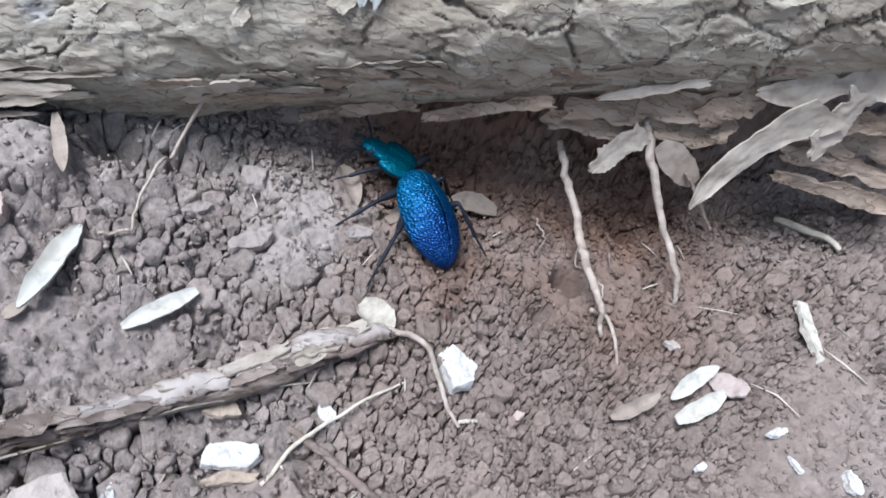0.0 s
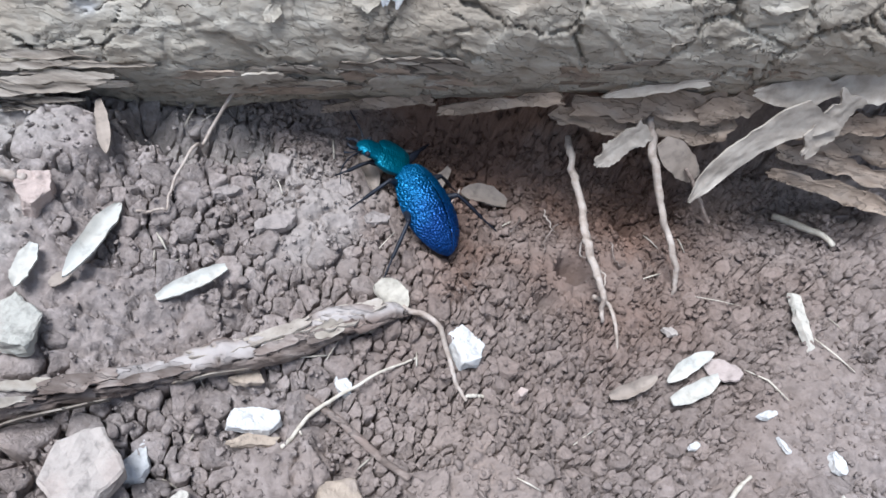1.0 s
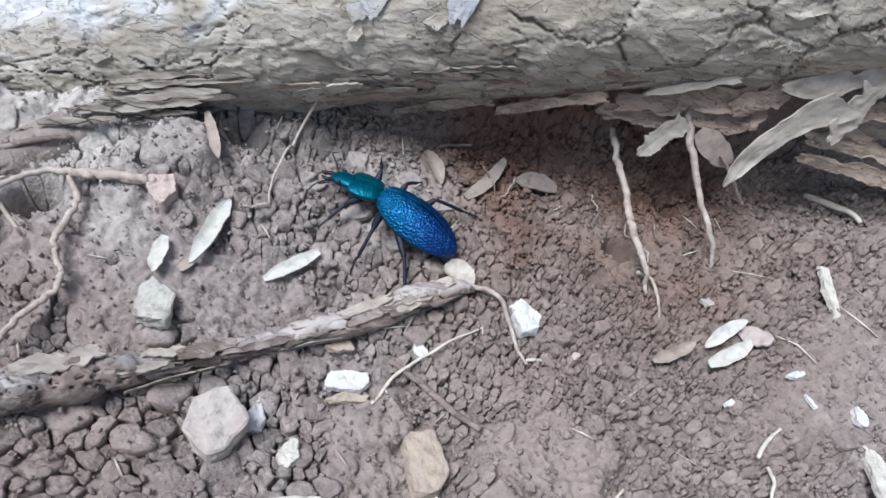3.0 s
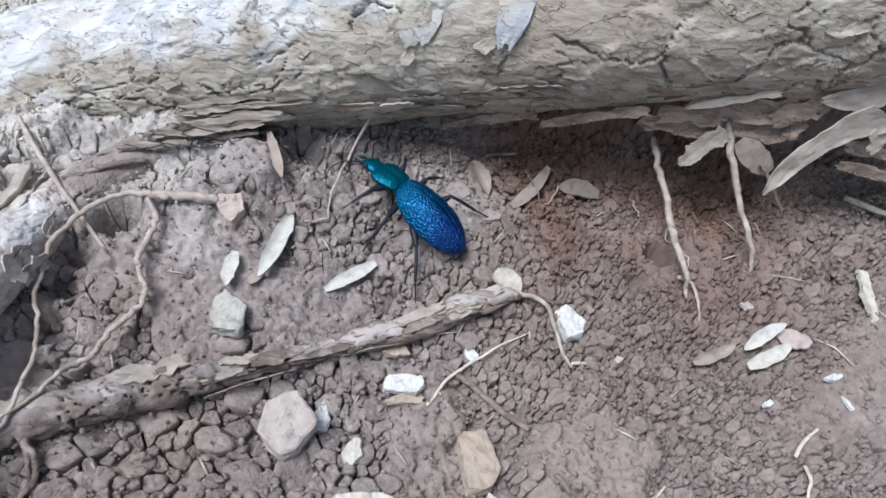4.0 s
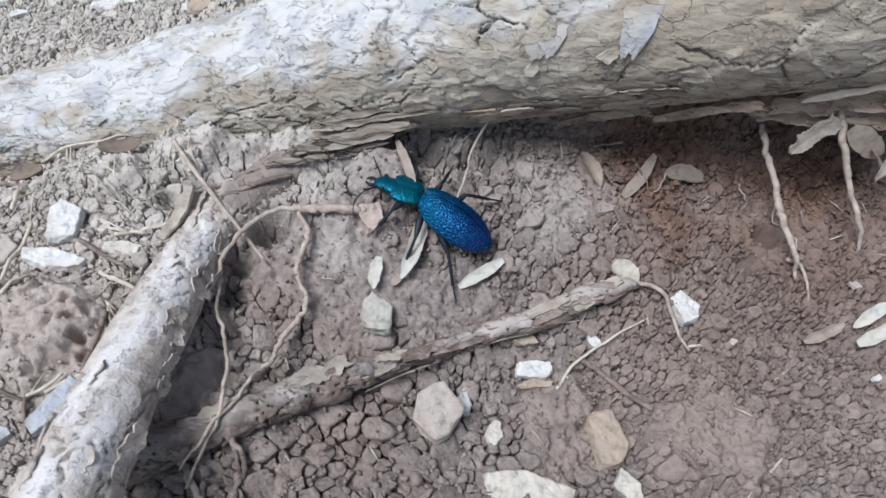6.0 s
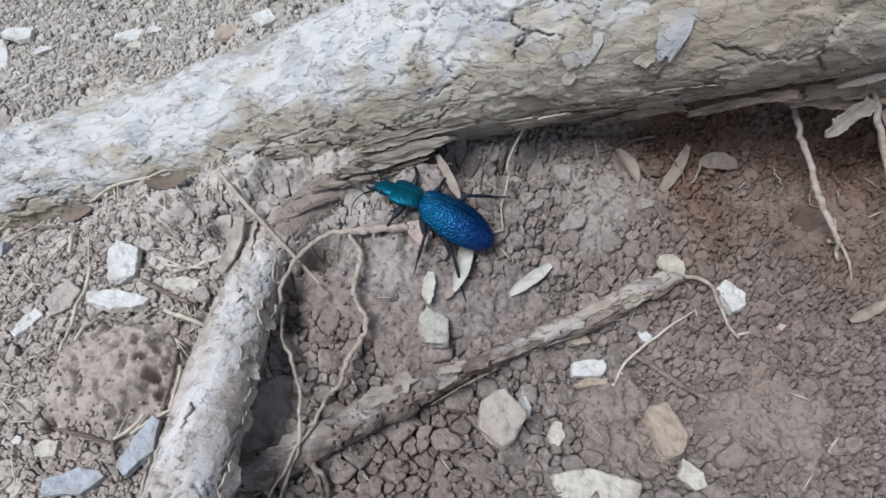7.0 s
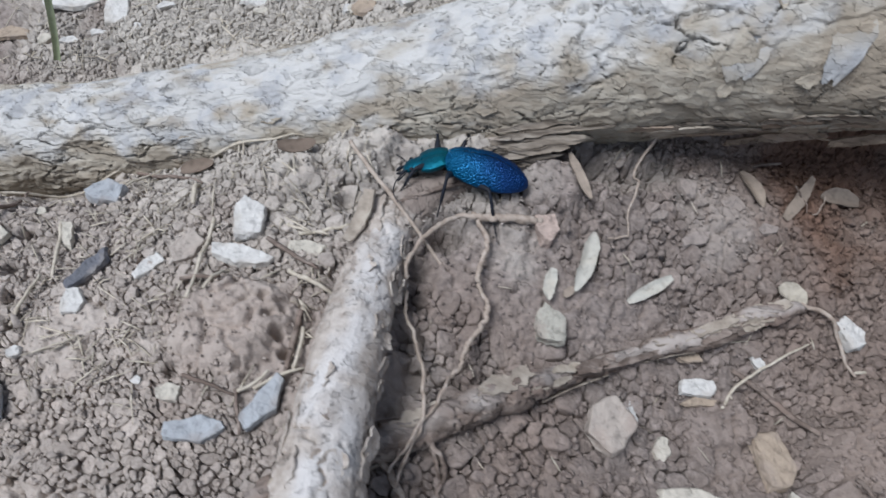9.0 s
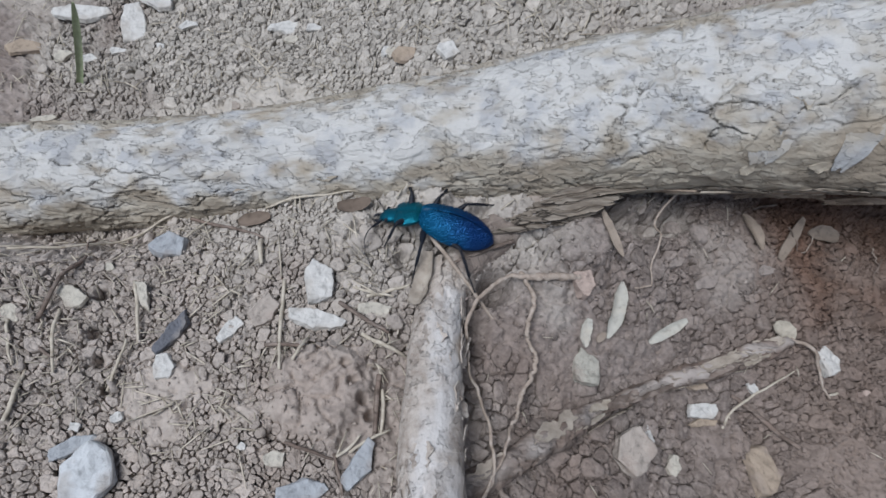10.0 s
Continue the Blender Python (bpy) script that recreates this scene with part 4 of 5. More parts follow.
# dry straws: end, end, radius in tenths of a millimetre
STRAWS = [(-0.237, 0.126, -0.203, 0.115, 6), (-0.248, 0.091, -0.240, 0.067, 6), (-0.191, 0.096, -0.186, 0.059, 6), (-0.193, 0.069, -0.179, 0.069, 6), (-0.182, 0.063, -0.178, 0.074, 5),
          (-0.164, 0.095, -0.149, 0.093, 5), (-0.151, 0.062, -0.150, 0.040, 8), (-0.149, 0.057, -0.148, 0.041, 6), (-0.271, 0.076, -0.265, 0.052, 6), (-0.275, 0.062, -0.266, 0.057, 5),
          (-0.276, 0.034, -0.275, 0.052, 7), (-0.204, 0.114, -0.201, 0.102, 8), (-0.180, 0.035, -0.163, 0.031, 5), (-0.162, 0.032, -0.155, 0.040, 5), (-0.286, 0.069, -0.279, 0.053, 5),
          (-0.276, 0.071, -0.271, 0.101, 7), (-0.246, 0.048, -0.244, 0.067, 5), (-0.236, 0.112, -0.227, 0.128, 4)]
STRAWS2 = [(-0.277, 0.116, -0.273, 0.105, 4), (-0.205, 0.130, -0.167, 0.137, 4), (-0.159, 0.077, -0.142, 0.071, 7), (-0.169, 0.088, -0.149, 0.078, 7),
           (-0.159, 0.092, -0.143, 0.099, 6), (-0.158, 0.034, -0.145, 0.043, 5), (-0.163, 0.033, -0.158, 0.020, 5), (0.123, 0.056, 0.121, 0.043, 5), (0.119, 0.058, 0.127, 0.067, 6),
           (0.039, 0.042, 0.043, 0.037, 7), (0.069, 0.039, 0.076, 0.045, 5), (0.152, 0.158, 0.163, 0.140, 10), (0.011, 0.161, 0.023, 0.165, 6)]


def build_straws():
    for k, (a, b, c, d, r) in enumerate(STRAWS + STRAWS2):
        m = ((a + c) / 2 + 0.0006 * math.sin(k * 2.1), (b + d) / 2 + 0.0006 * math.cos(k * 1.7))
        ob = tube("straw", line_on_ground([(a, b), m, (c, d)], [0.0018, 0.0026, 0.0018]), [r * 1.25e-4, r * 1.25e-4, r * 0.9e-4], STRAW if k % 3 else ROOT, 14, 6, 0.15, 0.0003, 40 + k)
        tagged(ob, "dry straw-coloured grass stalk lying on the soil", "straw", "dry straws on the soil")
    ob = tube("straw", line_on_ground([(-0.299, 0.099), (-0.279, 0.105), (-0.263, 0.116), (-0.244, 0.128), (-0.222, 0.134)], [0.003, 0.003, 0.003, 0.0025, 0.002]), [0.0005, 0.0006, 0.0005, 0.0003], STRAW, 40, 6, 0.1, 0.0005, 39)
    tagged(ob, "long curved dry grass stalk in front of the thick root", "straw", "dry straws on the soil")


build_straws()


def build_litter():
    """Fine chaff: bits of straw too small to count, thick on the ground left of the side root and behind the thick root."""
    rng = np.random.RandomState(31)
    verts, faces = [], []
    for k in range(2700):
        if k % 3 == 0:
            x, y = rng.uniform(-0.36, -0.05), rng.uniform(0.19, 0.29)
        elif k % 3 == 1:
            x, y = rng.uniform(-0.30, -0.14), rng.uniform(0.02, 0.145)
        else:
            x, y = rng.uniform(-0.30, 0.20), rng.uniform(0.0, 0.16)
            if rng.rand() < 0.86:
                continue
        if math.hypot(x + 0.168, y - 0.053) < 0.019 or not clear_of_things(np.array([x]), np.array([y]), 0.004)[0]:
            continue
        length, a, r = rng.uniform(0.002, 0.009) * rng.choice((1, 1, 1, 2)), rng.rand() * 6.28, rng.uniform(0.00014, 0.00042)
        d = np.array([math.cos(a), math.sin(a)]) * length / 2
        p = np.array([(x - d[0], y - d[1], rise(x - d[0], y - d[1]) + r + 0.0008), (x + d[0], y + d[1], rise(x + d[0], y + d[1]) + r + 0.0008)])
        mid = p.mean(0) + (0, 0, max(0.0003, rise(x, y) + r - p[:, 2].mean()))
        s = np.array([-math.sin(a), math.cos(a), 0]) * r
        u = np.array([0, 0, r])
        base = len(verts)
        for q, w in ((p[0], 0.6), (mid, 1.0), (p[1], 0.6)):
            verts += [q + s * w, q + u * w, q - s * w, q - u * w]
        for i in (0, 4):
            faces += [[base + i + j, base + i + (j + 1) % 4, base + i + 4 + (j + 1) % 4, base + i + 4 + j] for j in range(4)]
        faces += [[base + 3, base + 2, base + 1, base], [base + 8, base + 9, base + 10, base + 11]]
    tagged(mesh_object("plant_litter", verts, faces, STRAW), "fine dry chaff scattered on the soil", "plant litter", kind="stuff")



# ---- stones ----
def stone(label, x, y, length, width, yaw, colour, seed, thick=None, sink=0.25, tilt=(0, 0), group=""):
    """An angular, slightly worn chip of rock lying on the ground."""
    rng = np.random.RandomState(seed)
    thick = thick or 0.30 * min(length, width) + 0.0008
    bm = bmesh.new()
    n = 6 - seed % 3 % 2
    for k in range(n):
        t = (k + rng.uniform(-0.36, 0.36) + 0.5) / n * 6.283
        c, q = math.cos(t), math.sin(t)
        r = rng.uniform(0.90, 1.22) / max(abs(c), abs(q)) ** 0.5
        dip = 0.12 * c * (seed % 3 - 1) + rng.uniform(-0.05, 0.05)
        for h, wide in ((0.5, rng.uniform(0.86, 1.0)), (-0.5, rng.uniform(0.92, 1.10))):
            bm.verts.new((length / 2 * r * c * wide, width / 2 * r * q * wide, thick * (h + dip)))
    hull = bmesh.ops.convex_hull(bm, input=list(bm.verts))
    bmesh.ops.delete(bm, geom=list({v for v in hull["geom_interior"] + hull["geom_unused"] if isinstance(v, bmesh.types.BMVert)}), context="VERTS")
    bmesh.ops.dissolve_limit(bm, angle_limit=0.2, verts=list(bm.verts), edges=list(bm.edges))
    bmesh.ops.bevel(bm, geom=list(bm.edges), offset=min(length, width) * 0.03, segments=1, affect="EDGES")
    bmesh.ops.triangulate(bm, faces=list(bm.faces))
    for cut in range(3):
        bmesh.ops.subdivide_edges(bm, edges=[e for e in bm.edges if e.calc_length() > min(length, width) * 0.15], cuts=1)
        bmesh.ops.triangulate(bm, faces=list(bm.faces))
    o = Vector(rng.rand(3) * 40)
    rough = min(1.1 * min(length, width), 2.2 * thick)
    for v in bm.verts:
        q = v.co * (1.7 / min(length, width)) + o
        v.co += rough * (0.10 * noise.noise_vector(q) + 0.055 * noise.noise_vector(q * 2.7) + 0.024 * noise.noise_vector(q * 7))
    ob = part("stone", bm, STONES[colour], shade=False)
    ring = [rise(x + 0.35 * length * math.cos(t + radians(yaw)), y + 0.35 * width * math.sin(t + radians(yaw))) for t in np.arange(0, 6.2, 0.7)]
    ob.matrix_basis = pose(x, y, float(np.percentile(ring, 65)) + thick * (0.5 - sink), tilt[0], tilt[1], yaw)
    return tagged(ob, label, "stone", group)


WORDS = {"clay": "pale brown slab of hard clay set in the soil", "white": "chalky white chip of stone on the soil", "pale": "pale buff stone lying in the soil", "pinkish": "flat pinkish-buff stone lying on the soil", "pink": "rounded pink stone on the soil",
         "tan": "tan layered stone set in the soil", "green": "greyish-green stone half sunk in the soil", "grey": "flat blue-grey stone on the soil", "greywhite": "large pale grey stone on the soil",
         "slate": "dark slate chip among straws"}
STONE_ROWS = [(-0.0435, 0.0478, 0.0176, 0.0186, -74, "pinkish"), (-0.0343, 0.0552, 0.0120, 0.0063, -87, "white"), (-0.0220, 0.0459, 0.0101, 0.0064, -95, "pale"),
              (-0.0085, 0.0697, 0.0148, 0.0071, 14, "white"), (-0.0084, 0.0646, 0.0146, 0.0042, 7, "tan"), (0.0170, 0.0472, 0.0221, 0.0128, -75, "tan"),
              (-0.0736, 0.1086, 0.0123, 0.0078, -73, "pink"), (-0.0673, 0.0783, 0.0160, 0.0105, -81, "green"), (0.0450, 0.0955, 0.0131, 0.0094, -64, "white"),
              (0.0121, 0.0811, 0.0060, 0.0047, -59, "white"), (-0.0137, 0.0792, 0.0100, 0.0047, 19, "tan"), (0.0614, 0.0832, 0.0032, 0.0027, 12, "pink"),
              (-0.0102, 0.0264, 0.0303, 0.0133, 0, "pale"), (0.0220, 0.0310, 0.0113, 0.0094, -73, "pale"), (0.1508, 0.0539, 0.0194, 0.0063, -89, "pale"),
              (0.1483, 0.0697, 0.0063, 0.0049, -69, "white"), (0.1480, 0.1139, 0.0221, 0.0047, -93, "pale"), (0.1151, 0.0765, 0.0039, 0.0024, 22, "white")]
STONE_ROWS2 = [(0.1319, 0.0825, 0.0076, 0.0024, 20, "white"), (0.1351, 0.0741, 0.0051, 0.0015, -61, "white"), (0.1091, 0.1096, 0.0044, 0.0035, -26, "pinkish"),
              (-0.1724, 0.0200, 0.0169, 0.0079, 14, "grey"), (-0.1538, 0.0305, 0.0175, 0.0081, 70, "grey"), (-0.2442, 0.0192, 0.0213, 0.0207, -93, "greywhite"),
              (-0.2525, 0.0283, 0.0156, 0.0061, 33, "grey"), (-0.1780, 0.0965, 0.0186, 0.0115, -76, "white"), (-0.1756, 0.0806, 0.0225, 0.0076, -1, "white"),
              (-0.1555, 0.0873, 0.0142, 0.0059, -2, "pale"), (-0.1963, 0.0816, 0.0146, 0.0096, 53, "pinkish"), (-0.2078, 0.0746, 0.0116, 0.0067, 54, "white"),
              (-0.2279, 0.0585, 0.0096, 0.0077, -71, "white"), (-0.2439, 0.0857, 0.0146, 0.0053, -59, "pale"), (-0.2683, 0.0812, 0.0116, 0.0074, -29, "pale"),
              (-0.2869, 0.0713, 0.0075, 0.0070, -13, "pale"), (-0.2414, 0.1093, 0.0157, 0.0114, -6, "grey"), (-0.2605, 0.0969, 0.0043, 0.0038, -17, "pale")]
STONE_ROWS3 = [(-0.2291, 0.0703, 0.0186, 0.0056, 65, "slate"), (-0.1825, 0.0294, 0.0087, 0.0051, 1, "pale"), (-0.2536, 0.0347, 0.0044, 0.0034, -9, "white"),
              (-0.2399, 0.0392, 0.0039, 0.0038, 22, "white"), (-0.1947, 0.0329, 0.0035, 0.0026, -2, "white"), (-0.3197, 0.2380, 0.0289, 0.0106, 13, "white"),
              (-0.2920, 0.2338, 0.0236, 0.0144, -69, "white"), (-0.3430, 0.2167, 0.0160, 0.0096, 12, "tan"), (-0.3216, 0.2125, 0.0098, 0.0068, 29, "pale"),
              (-0.3090, 0.2117, 0.0087, 0.0058, 14, "white"), (-0.2955, 0.2167, 0.0081, 0.0041, 15, "white"), (-0.2145, 0.2290, 0.0147, 0.0067, 14, "white"),
              (-0.1999, 0.2258, 0.0076, 0.0040, 8, "white"), (-0.2104, 0.2204, 0.0084, 0.0049, 28, "pale"), (-0.1575, 0.2013, 0.0115, 0.0080, 29, "tan"),
              (-0.1655, 0.2058, 0.0064, 0.0052, 65, "white"), (-0.1396, 0.2003, 0.0082, 0.0095, 38, "white"), (-0.1682, 0.1848, 0.0054, 0.0055, 63, "white")]
STONE_ROWS4 = [(-0.2291, 0.1824, 0.0036, 0.0052, 19, "pinkish"), (-0.2627, 0.2298, 0.0084, 0.0051, 21, "white"), (-0.2739, 0.2185, 0.0044, 0.0043, 8, "white"),
              (-0.3199, 0.1751, 0.0098, 0.0056, 28, "pale"), (-0.2810, 0.2458, 0.0185, 0.0097, 3, "white"), (-0.2130, 0.2263, 0.0081, 0.0054, 1, "white"),
              (-0.1624, 0.2054, 0.0064, 0.0055, 32, "pale"), (-0.0178, 0.1427, 0.0095, 0.0080, -60, "clay"), (-0.0149, 0.1208, 0.0120, 0.0060, 30, "clay"),
              (0.0009, 0.1398, 0.0110, 0.0065, 20, "clay"), (0.0137, 0.1307, 0.0090, 0.0060, 10, "clay"), (-0.0254, 0.1480, 0.0085, 0.0070, 0, "clay"), (-0.0300, 0.1270, 0.0080, 0.0050, 40, "clay")]
for k, (x, y, length, width, yaw, colour) in enumerate(STONE_ROWS + STONE_ROWS2 + STONE_ROWS3 + STONE_ROWS4):
    stone(WORDS[colour], x, y, length, width, yaw, colour, 60 + k, 0.006 if colour in ("pink", "green") else 0.2 * min(length, width) + 0.0008 if y > 0.17 else None, group="stones on the soil", sink=0.5 if colour in ("green", "clay") else 0.05 if length > 0.017 else 0.22)


# ---- husks and dry leaves ----
LEAF_WORDS = {"Lbrown": "dark brown scrap of dead leaf on the soil", "L": "white curled dry leaf husk on the soil", "Ltan": "tan dry leaf husk on the soil", "Lpink": "pinkish dry husk on the soil", "Lpale": "pale chip of dry wood on the soil"}
HUSKS = [(-0.0565, 0.1017, 0.0250, 0.0050, -97, "L"), (-0.0320, 0.0976, 0.0186, 0.0020, 35, "L"), (-0.0700, 0.0907, 0.0112, 0.0039, -99, "L"),
              (-0.0621, 0.0906, 0.0052, 0.0023, 54, "Ltan"), (0.0209, 0.1039, 0.0110, 0.0075, -34, "Lpale"), (0.1150, 0.0906, 0.0161, 0.0047, 23, "L"),
              (0.1126, 0.0978, 0.0146, 0.0040, 38, "L"), (0.1231, 0.0974, 0.0099, 0.0064, -46, "Lpink"), (0.0969, 0.0907, 0.0160, 0.0038, 20, "Ltan"),
              (0.0507, 0.1572, 0.0169, 0.0069, 8, "Ltan"), (-0.0636, 0.1300, 0.0216, 0.0030, -66, "Ltan"), (0.0299, 0.1480, 0.0271, 0.0044, 52, "Ltan"),
              (0.0099, 0.1492, 0.0190, 0.0046, -64, "Ltan"), (-0.2087, 0.1240, 0.0130, 0.0050, 15, "Lbrown"), (-0.1690, 0.1290, 0.0140, 0.0050, 20, "Lbrown")]
for k, (x, y, length, width, yaw, key) in enumerate(HUSKS):
    d = np.array([math.cos(radians(yaw)), math.sin(radians(yaw))]) * length / 2
    h, m, g = rise(x - d[0], y - d[1]), rise(x, y), rise(x + d[0], y + d[1])
    h, g = max(h, m - 0.002), max(g, m - 0.002)
    lift = 0.0014 + max(0.0, max(rise(x + q * d[0], y + q * d[1]) - (h + g) / 2 - q * (g - h) / 2 for q in (-0.7, -0.35, 0.0, 0.35, 0.7)))
    h, g = h + lift, g + lift
    ob = strip("husk", (x - d[0], y - d[1], h), (x + d[0], y + d[1], g), max(width, 0.0028 if key == "Ltan" else 0.0040) * 1.08, LEAVES[key], None, (0.05 * (k % 5 - 2), -0.25, 1), 0.30 - 0.10 * (k % 4), 0.05 * (k % 3 - 1) + 0.02, 700 + k, thick=0.0007,
               ragged=0.16, taper=(0.03 + 0.12 * (k % 3), 0.02 + 0.15 * (k % 2)), nu=30, nv=9, sway=0.10 * (k % 3 - 1))
    tagged(ob, LEAF_WORDS[key], "leaf husk", "husks on the soil")


# ---- clods and crumbs ----
def coarse(x, y):
    """How blocky the soil is broken: large clods below the thin root, finer crumbs under the bank."""
    return 1 + 0.9 * np.exp(-((x + 0.05) ** 2 + (y - 0.04) ** 2) / 0.0022) + 0.35 * np.exp(-((x + 0.10) ** 2 + (y - 0.12) ** 2) / 0.0020) - 0.25 * np.exp(-((x - 0.075) ** 2 + (y - 0.11) ** 2) / 0.0016)


def clear_of_things(x, y, grow):
    free = np.ones(len(x), bool)
    for a, b, r, h in PITS:
        free &= np.hypot(x - a, y - b) > min(0.8 * r, 0.006)
    for sx, sy, length, width, yaw, colour in STONE_ROWS + STONE_ROWS2 + STONE_ROWS3 + STONE_ROWS4 + [(h[0], h[1], h[2] + 0.003, h[3] + 0.003, h[4], h[5]) for h in HUSKS]:
        c, q = math.cos(radians(yaw)), math.sin(radians(yaw))
        u, w = (x - sx) * c + (y - sy) * q, (y - sy) * c - (x - sx) * q
        free &= (u / (length / 2 + grow)) ** 2 + (w / (width / 2 + grow)) ** 2 > 1
    return free


def build_crumbs(name, label, x, y, size, detail, seed, flat=0.8, sink=0.3):
    """Loose angular pieces of soil of the given radii lying on the ground."""
    bm = bmesh.new()
    bmesh.ops.create_icosphere(bm, subdivisions=detail, radius=1)
    bv = np.array([tuple(w.co) for w in bm.verts])
    bf = np.array([[w.index for w in f.verts] for f in bm.faces])
    bm.free()
    rng = np.random.RandomState(seed)
    n = len(x)
    z = ground_height(x, y) + size * (sink + (rng.uniform(-0.60, 0.22, n) if detail > 1 else 0))
    axes = size[:, None] * rng.uniform(0.68, 1.4, (n, 3)) * (1, 1, flat)
    shape = np.repeat(bv[None], n, 0)
    for k in range(9):
        facet = rng.randn(n, 1, 3)
        facet /= np.linalg.norm(facet, axis=-1, keepdims=True)
        away = (shape * facet).sum(-1) - rng.uniform(0.36, 0.86, (n, 1))
        shape = shape - np.maximum(away, 0)[..., None] * facet
    shape = shape * (1 + (0.10 if detail > 1 else 0.20) * (rng.rand(n, len(bv), 1) - 0.5) * 2)
    shape = shape * axes[:, None]
    for k, span in ((2, 6.28), (0, 0.5), (1, 0.5)):
        ang = rng.uniform(-span, span, n)
        c, q = np.cos(ang)[:, None], np.sin(ang)[:, None]
        i, j = [m for m in range(3) if m != k]
        p, r = shape[..., i].copy(), shape[..., j].copy()
        shape[..., i], shape[..., j] = c * p - q * r, q * p + c * r
    v = (shape + np.stack([x, y, z], 1)[:, None]).reshape(-1, 3)
    f = (bf[None] + (np.arange(n) * len(bv))[:, None, None]).reshape(-1, 3)
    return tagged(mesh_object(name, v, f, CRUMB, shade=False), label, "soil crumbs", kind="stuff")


def sow(rng):
    """Middles of the clods with their spacing: a few large ones first, small ones filling the room between."""
    spots, grid, cell = [], {}, 0.0062
    tries = 90000
    cx = np.concatenate([rng.uniform(-0.335, 0.185, tries), rng.uniform(-0.335, -0.03, 20000)])
    cy = np.concatenate([rng.uniform(-0.002, 0.185, tries), rng.uniform(0.165, 0.284, 20000)])
    there = clod_bed(cx, cy) > 0.35
    big = np.where(np.arange(len(cx)) % 30000 < 1500, rng.uniform(1.3, 2.5, len(cx)), rng.uniform(0.50, 1.10, len(cx)))
    fine = smooth((cx - 0.030) / 0.05)
    gap = 0.0030 * big * coarse(cx, cy) ** 0.7 * (1 - 0.30 * fine) * np.where(cy > 0.185, 0.80, 1.0) * (1 - 0.36 * smooth((-0.13 - cx) / 0.03))
    order = np.concatenate([np.flatnonzero(big > 1.2), np.flatnonzero(big <= 1.2)])
    for k in order[there[order]]:
        x, y, r = cx[k], cy[k], gap[k]
        i, j = int(x // cell), int(y // cell)
        near = [q for a in (-1, 0, 1) for b in (-1, 0, 1) for q in grid.get((i + a, j + b), ())]
        if all((x - q[0]) ** 2 + (y - q[1]) ** 2 > (0.5 * (r + q[2])) ** 2 for q in near):
            grid.setdefault((i, j), []).append((x, y, r))
            spots.append((x, y, r, i, j))
    return spots, grid


def outline(x, y, r, near):
    """The room of one clod among its neighbours, its corners worn round."""
    room = [(x + 1.1 * r * math.cos(t), y + 1.1 * r * math.sin(t)) for t in np.arange(0.3, 6.5, 6.283 / 8)]
    for a, b, q in near:
        dx, dy = a - x, b - y
        d2 = dx * dx + dy * dy
        if d2 < 1e-12 or d2 > (2.4 * r) ** 2:
            continue
        w = r / (r + q)
        lim = dx * (x + w * dx) + dy * (y + w * dy)
        kept = []
        for (ax, ay), (bx, by) in zip(room, room[1:] + room[:1]):
            fa, fb = dx * ax + dy * ay - lim, dx * bx + dy * by - lim
            if fa <= 0:
                kept.append((ax, ay))
            if fa * fb < 0:
                u = fa / (fa - fb)
                kept.append((ax + u * (bx - ax), ay + u * (by - ay)))
        room = kept
        if len(room) < 3:
            return None
    p = np.array(room)
    q = np.roll(p, -1, 0)
    p = np.stack([0.91 * p + 0.09 * q, 0.09 * p + 0.91 * q], 1).reshape(-1, 2)
    far = np.concatenate([[0], np.cumsum(np.linalg.norm(np.roll(p, -1, 0) - p, axis=1))])
    p = np.vstack([p, p[:1]])
    at = np.linspace(0, far[-1], 13)[:-1]
    return np.stack([np.interp(at, far, p[:, 0]), np.interp(at, far, p[:, 1])], 1)


